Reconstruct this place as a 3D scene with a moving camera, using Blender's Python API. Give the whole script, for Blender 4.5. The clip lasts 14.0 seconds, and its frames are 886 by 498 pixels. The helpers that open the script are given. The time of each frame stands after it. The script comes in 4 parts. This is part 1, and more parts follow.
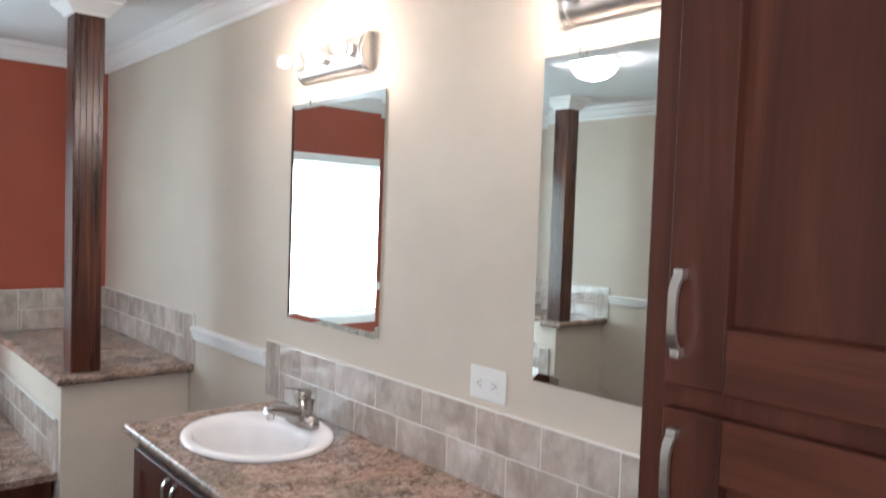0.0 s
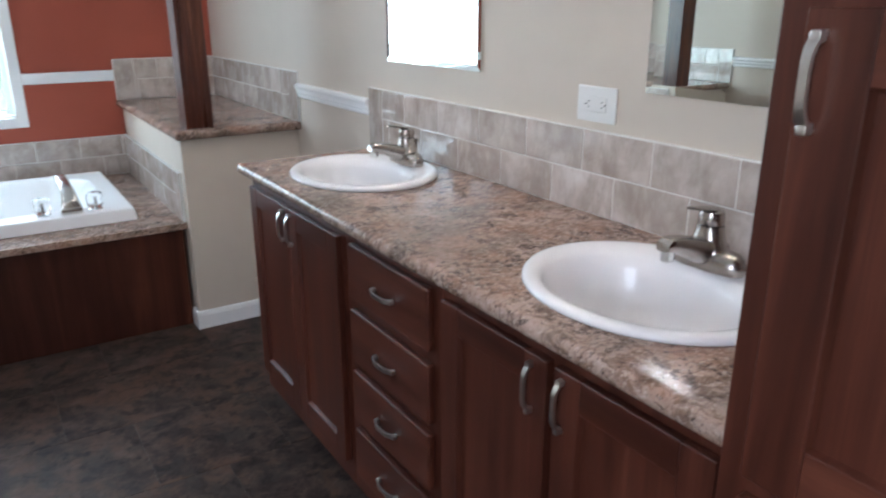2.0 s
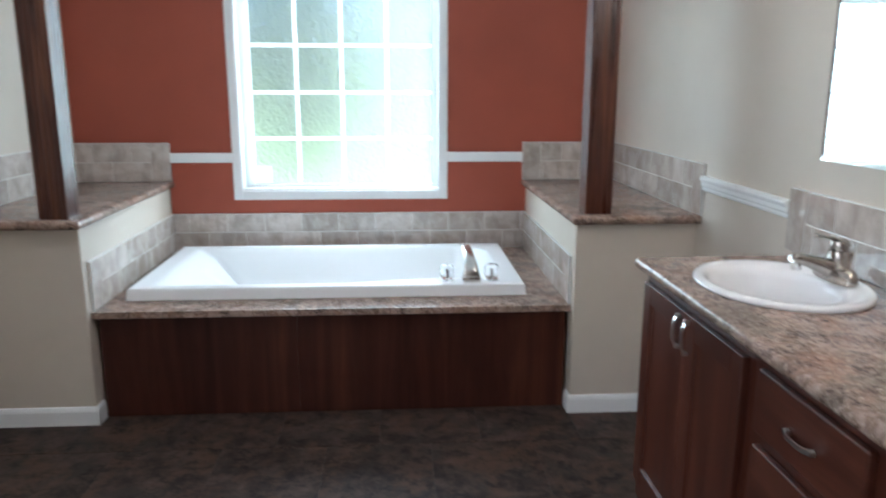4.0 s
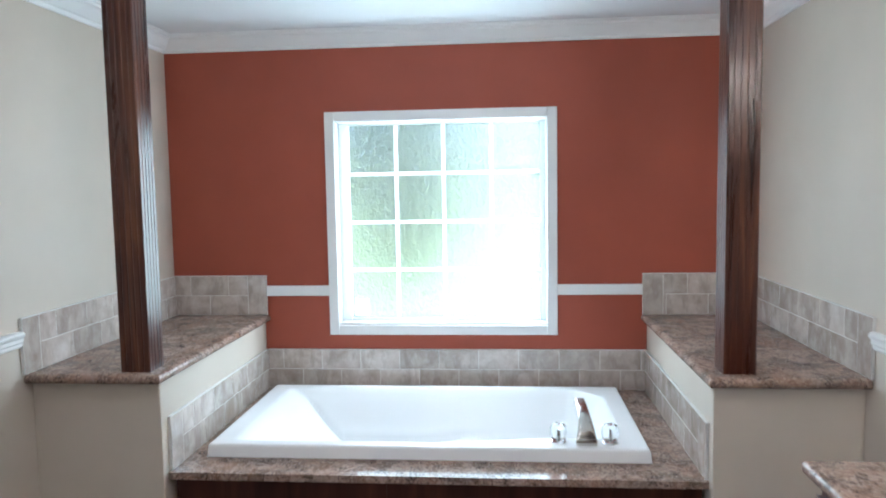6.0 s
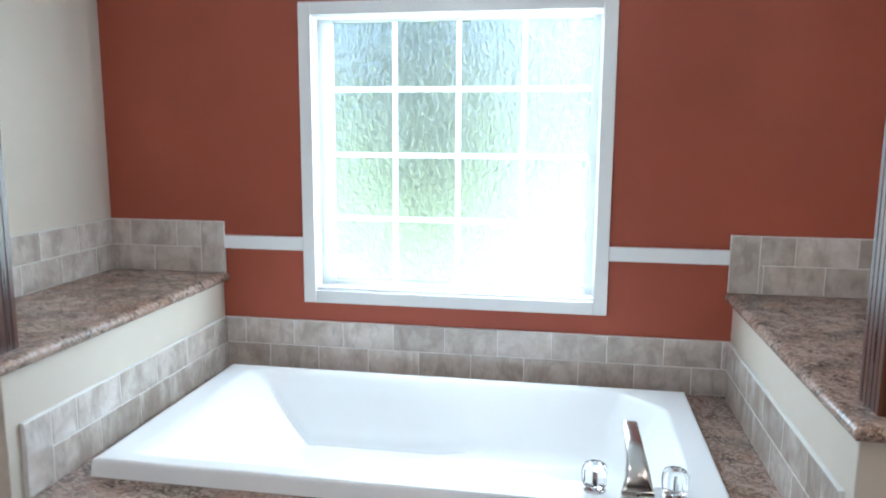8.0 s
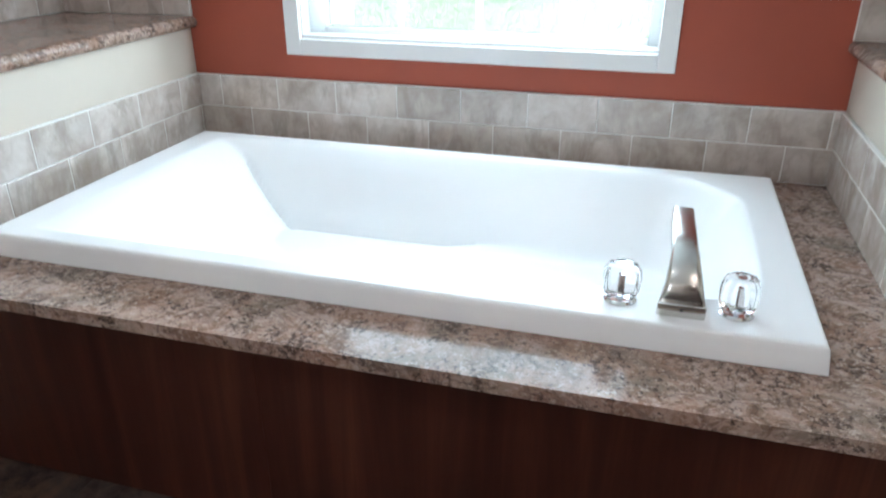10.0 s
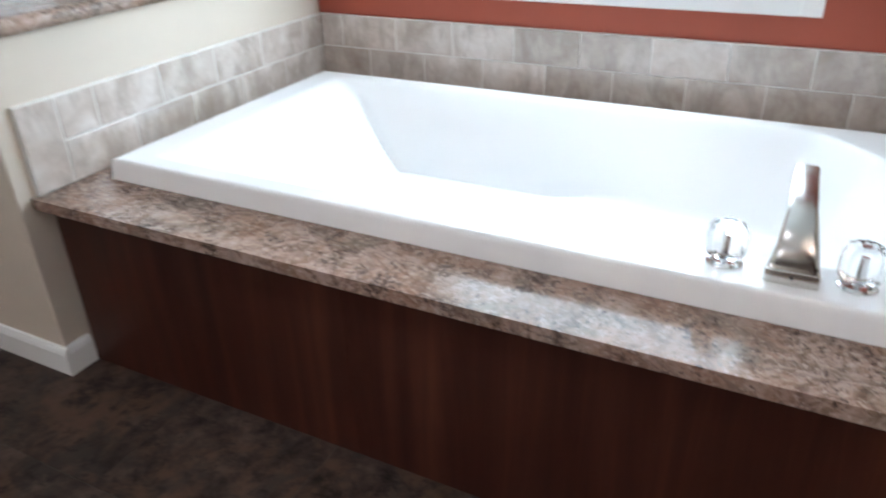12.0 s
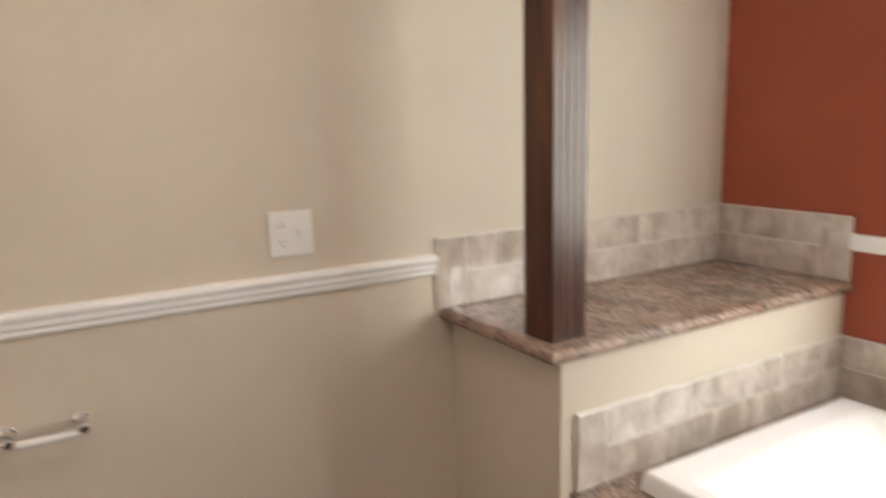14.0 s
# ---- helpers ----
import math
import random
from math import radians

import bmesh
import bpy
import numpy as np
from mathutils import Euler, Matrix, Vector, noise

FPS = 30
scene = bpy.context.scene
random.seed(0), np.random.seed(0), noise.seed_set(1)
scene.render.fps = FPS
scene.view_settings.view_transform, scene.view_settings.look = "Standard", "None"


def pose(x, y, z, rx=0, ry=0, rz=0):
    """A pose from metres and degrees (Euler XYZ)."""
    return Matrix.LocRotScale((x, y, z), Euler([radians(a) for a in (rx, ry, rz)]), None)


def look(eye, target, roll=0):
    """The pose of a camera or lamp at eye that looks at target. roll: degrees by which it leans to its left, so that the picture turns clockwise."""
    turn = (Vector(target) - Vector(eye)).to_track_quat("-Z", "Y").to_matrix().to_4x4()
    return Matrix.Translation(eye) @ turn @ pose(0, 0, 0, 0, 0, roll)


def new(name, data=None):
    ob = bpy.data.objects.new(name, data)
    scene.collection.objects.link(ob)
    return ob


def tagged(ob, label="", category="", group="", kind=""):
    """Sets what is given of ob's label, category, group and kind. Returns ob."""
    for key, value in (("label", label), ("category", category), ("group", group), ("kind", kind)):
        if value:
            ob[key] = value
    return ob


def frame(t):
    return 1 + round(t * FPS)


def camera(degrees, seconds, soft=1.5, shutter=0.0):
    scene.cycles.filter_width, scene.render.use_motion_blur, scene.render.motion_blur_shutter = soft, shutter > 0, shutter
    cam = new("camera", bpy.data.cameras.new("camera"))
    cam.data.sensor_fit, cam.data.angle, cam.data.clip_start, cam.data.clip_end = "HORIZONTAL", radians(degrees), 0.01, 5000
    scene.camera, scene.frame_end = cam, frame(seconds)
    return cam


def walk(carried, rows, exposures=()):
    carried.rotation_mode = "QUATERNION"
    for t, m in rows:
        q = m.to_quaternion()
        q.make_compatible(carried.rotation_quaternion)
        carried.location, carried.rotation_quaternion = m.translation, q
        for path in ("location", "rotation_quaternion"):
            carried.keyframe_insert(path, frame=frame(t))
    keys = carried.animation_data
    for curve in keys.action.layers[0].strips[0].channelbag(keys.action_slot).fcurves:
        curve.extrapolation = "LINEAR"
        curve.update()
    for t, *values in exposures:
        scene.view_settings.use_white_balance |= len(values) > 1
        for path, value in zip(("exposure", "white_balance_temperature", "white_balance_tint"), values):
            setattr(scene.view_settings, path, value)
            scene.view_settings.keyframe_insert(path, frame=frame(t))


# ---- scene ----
cam = camera(62.5, 14.0, soft=1.8, shutter=0.5)
PATH = [
    (0, (0.055, 0.102, 1.528), (1.365, 1.612, 1.441), 2.0),
    (0.5, (0.068, 0.111, 1.484), (1.342, 1.633, 1.24), 1.8),
    (1, (0.076, 0.119, 1.435), (1.289, 1.658, 1.032), 1.1),
    (1.5, (0.085, 0.121, 1.387), (1.222, 1.675, 0.845), 0.3),
    (2, (0.09, 0.123, 1.343), (1.116, 1.718, 0.71), -0.1),
    (2.5, (0.07, 0.148, 1.325), (0.932, 1.822, 0.653), -0.2),
    (3, (0.042, 0.199, 1.339), (0.693, 1.977, 0.698), -0.3),
    (3.5, (0.041, 0.231, 1.36), (0.421, 2.119, 0.823), -0.4),
    (4, (0.05, 0.257, 1.37), (0.174, 2.206, 0.942), 0.1),
    (4.2, (0.058, 0.264, 1.379), (0.103, 2.225, 0.987), 0.2),
    (6.3, (0.076, 0.764, 1.54), (-0.115, 2.749, 1.387), -0.8),
    (6.5, (0.078, 0.872, 1.536), (-0.129, 2.856, 1.389), -0.6),
    (7, (0.11, 1.13, 1.529), (-0.136, 3.108, 1.357), -0.1),
    (7.2, (0.121, 1.234, 1.518), (-0.142, 3.208, 1.326), -0.0),
    (9.3, (0.268, 2.074, 1.25), (-0.167, 3.922, 0.62), 0.7),
    (9.5, (0.265, 2.114, 1.224), (-0.18, 3.938, 0.534), 0.7),
    (10, (0.295, 2.219, 1.168), (-0.22, 3.962, 0.334), -0.2),
    (10.5, (0.342, 2.315, 1.128), (-0.236, 3.986, 0.194), -1.1),
    (11, (0.359, 2.36, 1.092), (-0.258, 3.984, 0.101), -1.5),
    (11.5, (0.363, 2.339, 1.081), (-0.31, 3.941, 0.091), -1.3),
    (12, (0.354, 2.272, 1.141), (-0.47, 3.829, 0.195), -1.8),
    (12.5, (0.331, 2.183, 1.24), (-0.693, 3.656, 0.356), -2.3),
    (13, (0.284, 2.12, 1.31), (-0.946, 3.513, 0.57), -2.1),
    (13.5, (0.18, 2.078, 1.364), (-1.263, 3.354, 0.823), -1.7),
    (14, (0.099, 2.045, 1.421), (-1.5825, 3.0674, 1.068), -1.4),
]

EXPOSURES = [(0.0, 2.31, 5520, 12), (1.0, 2.32, 5270, 8), (2.0, 2.28, 5220, 10), (3.0, 2.21, 5200, 9), (4.0, 2.22, 5220, 7), (6.5, 2.30, 5220, 8), (9.5, 2.27, 5320, 7),
             (11.0, 2.31, 5430, 10), (12.5, 2.43, 5620, 11), (13.0, 2.35, 5950, 11), (13.5, 2.33, 6450, 15), (14.0, 2.31, 7050, 19)]
walk(cam, [(t, look(eye, target, roll)) for t, eye, target, roll in PATH], EXPOSURES)

# ---- plan, in metres ----
XL, XR, YB, YF, ZC = -1.70, 1.29, 4.375, -1.25, 2.335   # left, right, red and rear wall faces, ceiling
CAP, DECK = 0.868, 0.474                                # tops of the ledges and of the tub deck
ADDED_OPENING = (-1.10, -0.27, 2.04)                              # added opening, out of view, in the left wall: sides and head
PXL, PXR, PY = -1.205, 0.785, 3.165                     # inner faces and front of the ledge walls

# ---- world and lights ----
world = bpy.data.worlds.new("sky")
scene.world = world
world.use_nodes = True
wn = world.node_tree
sky = wn.nodes.new("ShaderNodeTexSky")
sky.sky_type, sky.sun_disc = "NISHITA", False
sky.sun_elevation, sky.sun_rotation = radians(49), radians(96)
sky.air_density, sky.dust_density = 1.0, 6.0
wn.links.new(sky.outputs[0], wn.nodes["Background"].inputs[0])
wn.nodes["Background"].inputs[1].default_value = 0.14


def lamp(name, kind, energy, m, color=(1, 1, 1)):
    data = bpy.data.lights.new(name, kind)
    data.energy, data.color = energy, color
    ob = new(name, data)
    ob.matrix_world = m
    return ob


sun = lamp("sun", "SUN", 5.0, look((6, -0.6, 7), (0, 0, 0)), (1, 0.95, 0.88))
sun.data.angle = radians(4)
daylight = lamp("window_daylight", "AREA", 5.1, look((-0.26, YB + 0.0865, 1.350), (-0.26, 0, 1.345)), (0.90, 1.0, 0.955))
daylight.data.shape, daylight.data.size, daylight.data.size_y = "RECTANGLE", 0.99, 1.00
side_sky = lamp("window_side_daylight", "AREA", 1.1, look((0.262, YB + 0.030, 1.350), (-0.9, YB - 0.55, 1.345)), (0.90, 1.0, 0.955))
side_sky.data.shape, side_sky.data.size, side_sky.data.size_y = "RECTANGLE", 0.075, 0.98
# Added fill lamp in the unseen opening; brightens the linen cabinet and vanity.
side_fill = lamp("doorway_daylight", "AREA", 7.4, look((XL - 0.06, -0.685, 1.58), (0, -0.685, 1.58)), (1.0, 0.92, 0.88))
side_fill.data.shape, side_fill.data.size, side_fill.data.size_y = "RECTANGLE", 0.82, 0.90


# ---- materials ----
def mat(name, rough=0.5, metal=0.0, color=(0.5, 0.5, 0.5)):
    m = bpy.data.materials.new(name)
    m.use_nodes = True
    p = m.node_tree.nodes["Principled BSDF"]
    p.inputs["Roughness"].default_value, p.inputs["Metallic"].default_value = rough, metal
    p.inputs["Base Color"].default_value = (*color, 1)
    return m, m.node_tree, p


def node(nt, kind, **values):
    n = nt.nodes.new(kind)
    for key, value in values.items():
        n.inputs[key.replace("_", " ")].default_value = value
    return n


def coords(nt, scale=(1, 1, 1), spread=0.0, turn=(0, 0, 0)):
    """Object coordinates, scaled; spread shifts them at random from piece to piece."""
    c = nt.nodes.new("ShaderNodeTexCoord")
    m = node(nt, "ShaderNodeMapping", Scale=scale, Rotation=turn)
    nt.links.new(c.outputs["Object"], m.inputs["Vector"])
    if spread:
        o = nt.nodes.new("ShaderNodeObjectInfo")
        f = nt.nodes.new("ShaderNodeMath")
        f.operation = "MULTIPLY"
        f.inputs[1].default_value = spread
        nt.links.new(o.outputs["Random"], f.inputs[0])
        nt.links.new(f.outputs[0], m.inputs["Location"])
    return m.outputs[0]


def noise_tex(nt, vec, scale, detail=4.0, rough=0.55, distort=0.0):
    n = node(nt, "ShaderNodeTexNoise", Scale=scale, Detail=detail, Roughness=rough, Distortion=distort)
    nt.links.new(vec, n.inputs["Vector"])
    return n.outputs["Fac"]


def ramp(nt, fac, stops):
    r = nt.nodes.new("ShaderNodeValToRGB")
    els = r.color_ramp.elements
    while len(els) < len(stops):
        els.new(0.5)
    for e, (pos, col) in zip(els, stops):
        e.position, e.color = pos, (*col, 1)
    nt.links.new(fac, r.inputs[0])
    return r.outputs[0]


def mix(nt, fac, a, b, mode="MIX"):
    n = nt.nodes.new("ShaderNodeMix")
    n.data_type, n.blend_type = "RGBA", mode
    for sock, value in ((n.inputs[0], fac), (n.inputs[6], a), (n.inputs[7], b)):
        if hasattr(value, "links"):
            nt.links.new(value, sock)
        else:
            sock.default_value = value if not isinstance(value, tuple) else (*value, 1)
    return n.outputs[2]


def bump(nt, p, height, strength=0.2, dist=0.001):
    b = node(nt, "ShaderNodeBump", Strength=strength, Distance=dist)
    nt.links.new(height, b.inputs["Height"])
    nt.links.new(b.outputs[0], p.inputs["Normal"])


def gloss(nt, p, fac, lo, hi):
    m = node(nt, "ShaderNodeMapRange", To_Min=lo, To_Max=hi)
    nt.links.new(fac, m.inputs[0])
    nt.links.new(m.outputs[0], p.inputs["Roughness"])


def paint(name, color, rough=0.6, vary=0.04, relief=0.12):
    """Rolled wall paint: faint blotches and a fine orange-peel relief."""
    m, nt, p = mat(name, rough)
    v = coords(nt)
    lo, hi = tuple(c * (1 - vary) for c in color), tuple(min(1, c * (1 + vary)) for c in color)
    nt.links.new(ramp(nt, noise_tex(nt, v, 2.3, 5), [(0.3, lo), (0.7, hi)]), p.inputs["Base Color"])
    bump(nt, p, noise_tex(nt, v, 260, 3), relief, 0.0006)
    gloss(nt, p, noise_tex(nt, v, 6), rough - 0.06, rough + 0.06)
    return m


def wood(name, dark, mid, light, rough=0.40, spread=0.0, along=2, freq=1.0, spec=0.30):
    """Stained wood with grain along one axis."""
    m, nt, p = mat(name, rough)
    p.inputs["Specular IOR Level"].default_value = spec
    sc = [16 * freq] * 3
    sc[along] = 1.1 * freq
    v = coords(nt, tuple(sc), spread)
    fine = [90.0] * 3
    fine[along] = 2.5
    w = coords(nt, tuple(fine), spread)
    big = noise_tex(nt, v, 0.9, 5, 0.6, 0.8)
    base = ramp(nt, big, [(0.28, dark), (0.52, mid), (0.78, light)])
    grain = noise_tex(nt, w, 2.2, 4, 0.7)
    cloud = noise_tex(nt, coords(nt, (3, 3, 3), spread), 1.0, 3)
    col = mix(nt, ramp(nt, grain, [(0.35, (0.24, 0.24, 0.24)), (0.62, (0, 0, 0))]), base, dark)
    col = mix(nt, 1.0, col, ramp(nt, cloud, [(0.3, (0.72, 0.70, 0.70)), (0.7, (1, 1, 1))]), "MULTIPLY")
    nt.links.new(col, p.inputs["Base Color"])
    bump(nt, p, grain, 0.10, 0.0006)
    gloss(nt, p, big, rough - 0.06, rough + 0.1)
    return m


def stone_laminate(name, rough=0.13):
    """Granite-look laminate: tan-grey ground, rust clouds, dark flecks in drifts, pale chips."""
    m, nt, p = mat(name, rough)
    p.inputs["Specular IOR Level"].default_value = 0.16
    v = coords(nt, (1.0, 0.80, 1.0), 0, (0, 0, radians(24)))
    ground = noise_tex(nt, v, 27, 8, 0.72, 1.0)
    base = ramp(nt, ground, [(0.30, (0.10, 0.066, 0.049)), (0.41, (0.24, 0.165, 0.122)), (0.53, (0.450, 0.328, 0.272)), (0.66, (0.385, 0.302, 0.250)), (0.78, (0.58, 0.48, 0.41))])
    rust = noise_tex(nt, v, 4.6, 9, 0.72, 0.8)
    col = mix(nt, ramp(nt, rust, [(0.46, (0, 0, 0)), (0.58, (0.54, 0.54, 0.54))]), base, (0.265, 0.138, 0.082))
    grey = noise_tex(nt, coords(nt, (0.8, 1.3, 1.0), 0, (0, 0, radians(-30))), 4.4, 9, 0.74, 0.4)
    col = mix(nt, ramp(nt, grey, [(0.50, (0, 0, 0)), (0.62, (0.62, 0.62, 0.62))]), col, (0.150, 0.130, 0.100))
    drift = noise_tex(nt, v, 15, 6, 0.66, 0.3)
    fleck = noise_tex(nt, v, 95, 6, 0.72, 0.15)
    both = nt.nodes.new("ShaderNodeMath")
    both.operation = "MULTIPLY_ADD"
    both.inputs[1].default_value = 0.75
    nt.links.new(drift, both.inputs[0])
    nt.links.new(fleck, both.inputs[2])
    col = mix(nt, ramp(nt, both.outputs[0], [(0.74, (0.85, 0.85, 0.85)), (0.79, (0.40, 0.40, 0.40)), (0.84, (0, 0, 0))]), col, (0.052, 0.038, 0.030))
    flow = noise_tex(nt, coords(nt, (0.7, 1.25, 1.0), 0, (0, 0, radians(38))), 5.5, 7, 0.62, 1.6)
    col = mix(nt, ramp(nt, flow, [(0.455, (0, 0, 0)), (0.492, (0.48, 0.48, 0.48)), (0.515, (0.10, 0.10, 0.10)), (0.56, (0, 0, 0))]), col, (0.115, 0.075, 0.062))
    chip = noise_tex(nt, coords(nt, (1, 1, 1.3)), 85, 6, 0.70, 0.2)
    col = mix(nt, ramp(nt, chip, [(0.53, (0, 0, 0)), (0.65, (0.7, 0.7, 0.7))]), col, (0.57, 0.455, 0.39))
    nt.links.new(col, p.inputs["Base Color"])
    bump(nt, p, fleck, 0.03, 0.0004)
    gloss(nt, p, ground, rough - 0.04, rough + 0.08)
    return m


def stone_tile():
    """Glazed grey-brown tile with soft vertical veins; each tile shows its own cut."""
    m, nt, p = mat("stone_tile", 0.20)
    p.inputs["Specular IOR Level"].default_value = 0.75
    v = coords(nt, (1, 1, 1), 40.0)
    o = nt.nodes.new("ShaderNodeObjectInfo")
    cloud = noise_tex(nt, v, 11, 6, 0.60, 0.35)
    base = ramp(nt, cloud, [(0.28, (0.42, 0.345, 0.29)), (0.50, (0.59, 0.515, 0.465)), (0.70, (0.72, 0.665, 0.625))])
    s = coords(nt, (7, 7, 3.0), 40.0, (radians(20), radians(15), 0))
    vein = noise_tex(nt, s, 1.7, 5, 0.62, 0.35)
    col = mix(nt, ramp(nt, vein, [(0.50, (0, 0, 0)), (0.62, (0.62, 0.62, 0.62)), (0.74, (0.15, 0.15, 0.15))]), base, (0.36, 0.295, 0.245))
    line = noise_tex(nt, coords(nt, (8, 8, 3.2), 40.0, (radians(-24), radians(18), 0)), 1.0, 5, 0.5, 0.6)
    col = mix(nt, ramp(nt, line, [(0.45, (0, 0, 0)), (0.495, (0.26, 0.26, 0.26)), (0.515, (0.08, 0.08, 0.08)), (0.60, (0, 0, 0))]), col, (0.36, 0.295, 0.245))
    shade = ramp(nt, o.outputs["Random"], [(0.0, (0.82, 0.81, 0.79)), (1.0, (1.06, 1.06, 1.06))])
    nt.links.new(mix(nt, 1.0, col, shade, "MULTIPLY"), p.inputs["Base Color"])
    bump(nt, p, cloud, 0.015, 0.001)
    gloss(nt, p, vein, 0.03, 0.09)
    return m


def slate_floor():
    """Dark slate-look vinyl tile, brown, rust and blue-grey."""
    m, nt, p = mat("slate_vinyl", 0.42)
    v = coords(nt, (1, 1, 1), 30.0)
    a = noise_tex(nt, v, 10, 8, 0.72, 0.3)
    base = ramp(nt, a, [(0.34, (0.018, 0.0125, 0.010)), (0.46, (0.046, 0.030, 0.0240)), (0.58, (0.082, 0.055, 0.044)), (0.72, (0.125, 0.094, 0.072))])
    rust = noise_tex(nt, v, 6.2, 8, 0.70, 0.3)
    col = mix(nt, ramp(nt, rust, [(0.50, (0, 0, 0)), (0.61, (0.7, 0.7, 0.7))]), base, (0.108, 0.061, 0.040))
    blue = noise_tex(nt, coords(nt, (1.2, 0.9, 1.0), 17.0), 7.5, 7, 0.68, 0.2)
    col = mix(nt, ramp(nt, blue, [(0.50, (0, 0, 0)), (0.61, (0.75, 0.75, 0.75))]), col, (0.045, 0.036, 0.031))
    dark = noise_tex(nt, v, 13, 8, 0.74, 0.3)
    col = mix(nt, ramp(nt, dark, [(0.36, (0.85, 0.85, 0.85)), (0.49, (0, 0, 0))]), col, (0.008, 0.007, 0.0065))
    nt.links.new(col, p.inputs["Base Color"])
    p.inputs["Specular IOR Level"].default_value = 0.15
    bump(nt, p, noise_tex(nt, v, 60, 5), 0.35, 0.0015)
    gloss(nt, p, a, 0.44, 0.62)
    return m


def metal(name, color, rough, streak=0.06):
    m, nt, p = mat(name, rough, 1.0, color)
    g = noise_tex(nt, coords(nt, (30, 30, 400)), 3, 3)
    gloss(nt, p, g, rough - streak, rough + streak)
    return m


def glowing(name, color, strength):
    m, nt, p = mat(name, 0.3, 0, (0.9, 0.88, 0.85))
    p.inputs["Emission Color"].default_value = (*color, 1)
    p.inputs["Emission Strength"].default_value = strength
    return m


def glazing():
    """Rain-textured obscure glass."""
    m, nt, p = mat("obscure_glass", 0.03, 0, (0.985, 1.0, 0.96))
    p.inputs["Transmission Weight"].default_value, p.inputs["IOR"].default_value = 1.0, 1.38
    v = coords(nt, (1, 1, 0.7))
    h = noise_tex(nt, v, 50, 2, 0.5, 0.6)
    bump(nt, p, h, 1.0, 0.016)
    haze = nt.nodes.new("ShaderNodeBsdfGlass")
    haze.inputs["Color"].default_value = (0.985, 1.0, 0.96, 1)
    haze.inputs["Roughness"].default_value, haze.inputs["IOR"].default_value = 0.55, 1.25
    frost = nt.nodes.new("ShaderNodeBsdfTranslucent")
    frost.inputs[0].default_value = (1.0, 0.98, 0.84, 1)
    veil = nt.nodes.new("ShaderNodeMixShader")
    veil.inputs[0].default_value = 0.22
    nt.links.new(haze.outputs[0], veil.inputs[1])
    nt.links.new(frost.outputs[0], veil.inputs[2])
    both = nt.nodes.new("ShaderNodeMixShader")
    both.inputs[0].default_value = 0.28
    nt.links.new(p.outputs[0], both.inputs[1])
    nt.links.new(veil.outputs[0], both.inputs[2])
    nt.links.new(both.outputs[0], nt.nodes["Material Output"].inputs[0])
    return m


def clear(name, rough=0.02, color=(1, 1, 1), ior=1.49):
    m, nt, p = mat(name, rough, 0, color)
    p.inputs["Transmission Weight"].default_value, p.inputs["IOR"].default_value = 1.0, ior
    return m


def leaf_stuff(name, lo, hi):
    m, nt, p = mat(name, 0.6)
    g = nt.nodes.new("ShaderNodeNewGeometry")
    nt.links.new(ramp(nt, g.outputs["Random Per Island"], [(0, lo), (1, hi)]), p.inputs["Base Color"])
    return m


def lawn():
    m, nt, p = mat("lawn_grass", 0.8)
    v = coords(nt)
    nt.links.new(ramp(nt, noise_tex(nt, v, 0.7, 6), [(0.3, (0.10, 0.15, 0.07)), (0.7, (0.15, 0.205, 0.10))]), p.inputs["Base Color"])
    bump(nt, p, noise_tex(nt, v, 40, 4), 0.8, 0.03)
    return m


BEIGE = paint("beige_wall_paint", (0.615, 0.54, 0.455))
RED = paint("terracotta_wall_paint", (0.345, 0.072, 0.036), 0.55, 0.07)
WHITE_CEIL = paint("white_ceiling_paint", (0.78, 0.79, 0.80), 0.8, 0.02, 0.5)
TRIM = paint("white_trim_paint", (0.87, 0.87, 0.865), 0.35, 0.015, 0.03)
CHERRY = wood("cherry_stained_wood", (0.040, 0.0110, 0.0065), (0.096, 0.0282, 0.0158), (0.168, 0.054, 0.030), 0.36, spec=0.38)
CHERRY_H = wood("cherry_stained_wood_cross_grain", (0.040, 0.0110, 0.0065), (0.096, 0.0282, 0.0158), (0.168, 0.054, 0.030), 0.36, along=1, spec=0.38)
CARCASS = wood("dark_cabinet_frame", (0.018, 0.006, 0.004), (0.045, 0.014, 0.008), (0.075, 0.024, 0.013), 0.38)
POST = wood("dark_varnished_post_wood", (0.024, 0.0065, 0.004), (0.088, 0.024, 0.0115), (0.235, 0.088, 0.034), 0.27, freq=1.4, spec=0.5)
APRON = wood("walnut_laminate", (0.030, 0.0088, 0.0053), (0.068, 0.0208, 0.0120), (0.125, 0.042, 0.0225), 0.36, spread=20.0, freq=0.7)
GRANITE = stone_laminate("granite_look_laminate")
TILE = stone_tile()
GROUT = paint("pale_grout", (0.74, 0.725, 0.69), 0.85, 0.06, 0.4)
SLATE = slate_floor()
SEAM = paint("dark_floor_seam", (0.075, 0.063, 0.055), 0.7, 0.1)
NICKEL = metal("brushed_nickel", (0.42, 0.385, 0.355), 0.25)
SATIN, _, _ = mat("satin_chrome", 0.23, 1.0, (0.66, 0.65, 0.62))
PULL = metal("satin_nickel_pull", (0.74, 0.72, 0.69), 0.30)
CHROME = metal("polished_chrome", (0.78, 0.78, 0.78), 0.08, 0.03)
PORCELAIN = paint("white_porcelain", (0.90, 0.89, 0.895), 0.20, 0.01, 0.0)
ACRYLIC = paint("white_acrylic", (0.90, 0.90, 0.905), 0.30, 0.005, 0.0)
PLASTIC = paint("white_plastic", (0.80, 0.79, 0.77), 0.32, 0.01, 0.0)
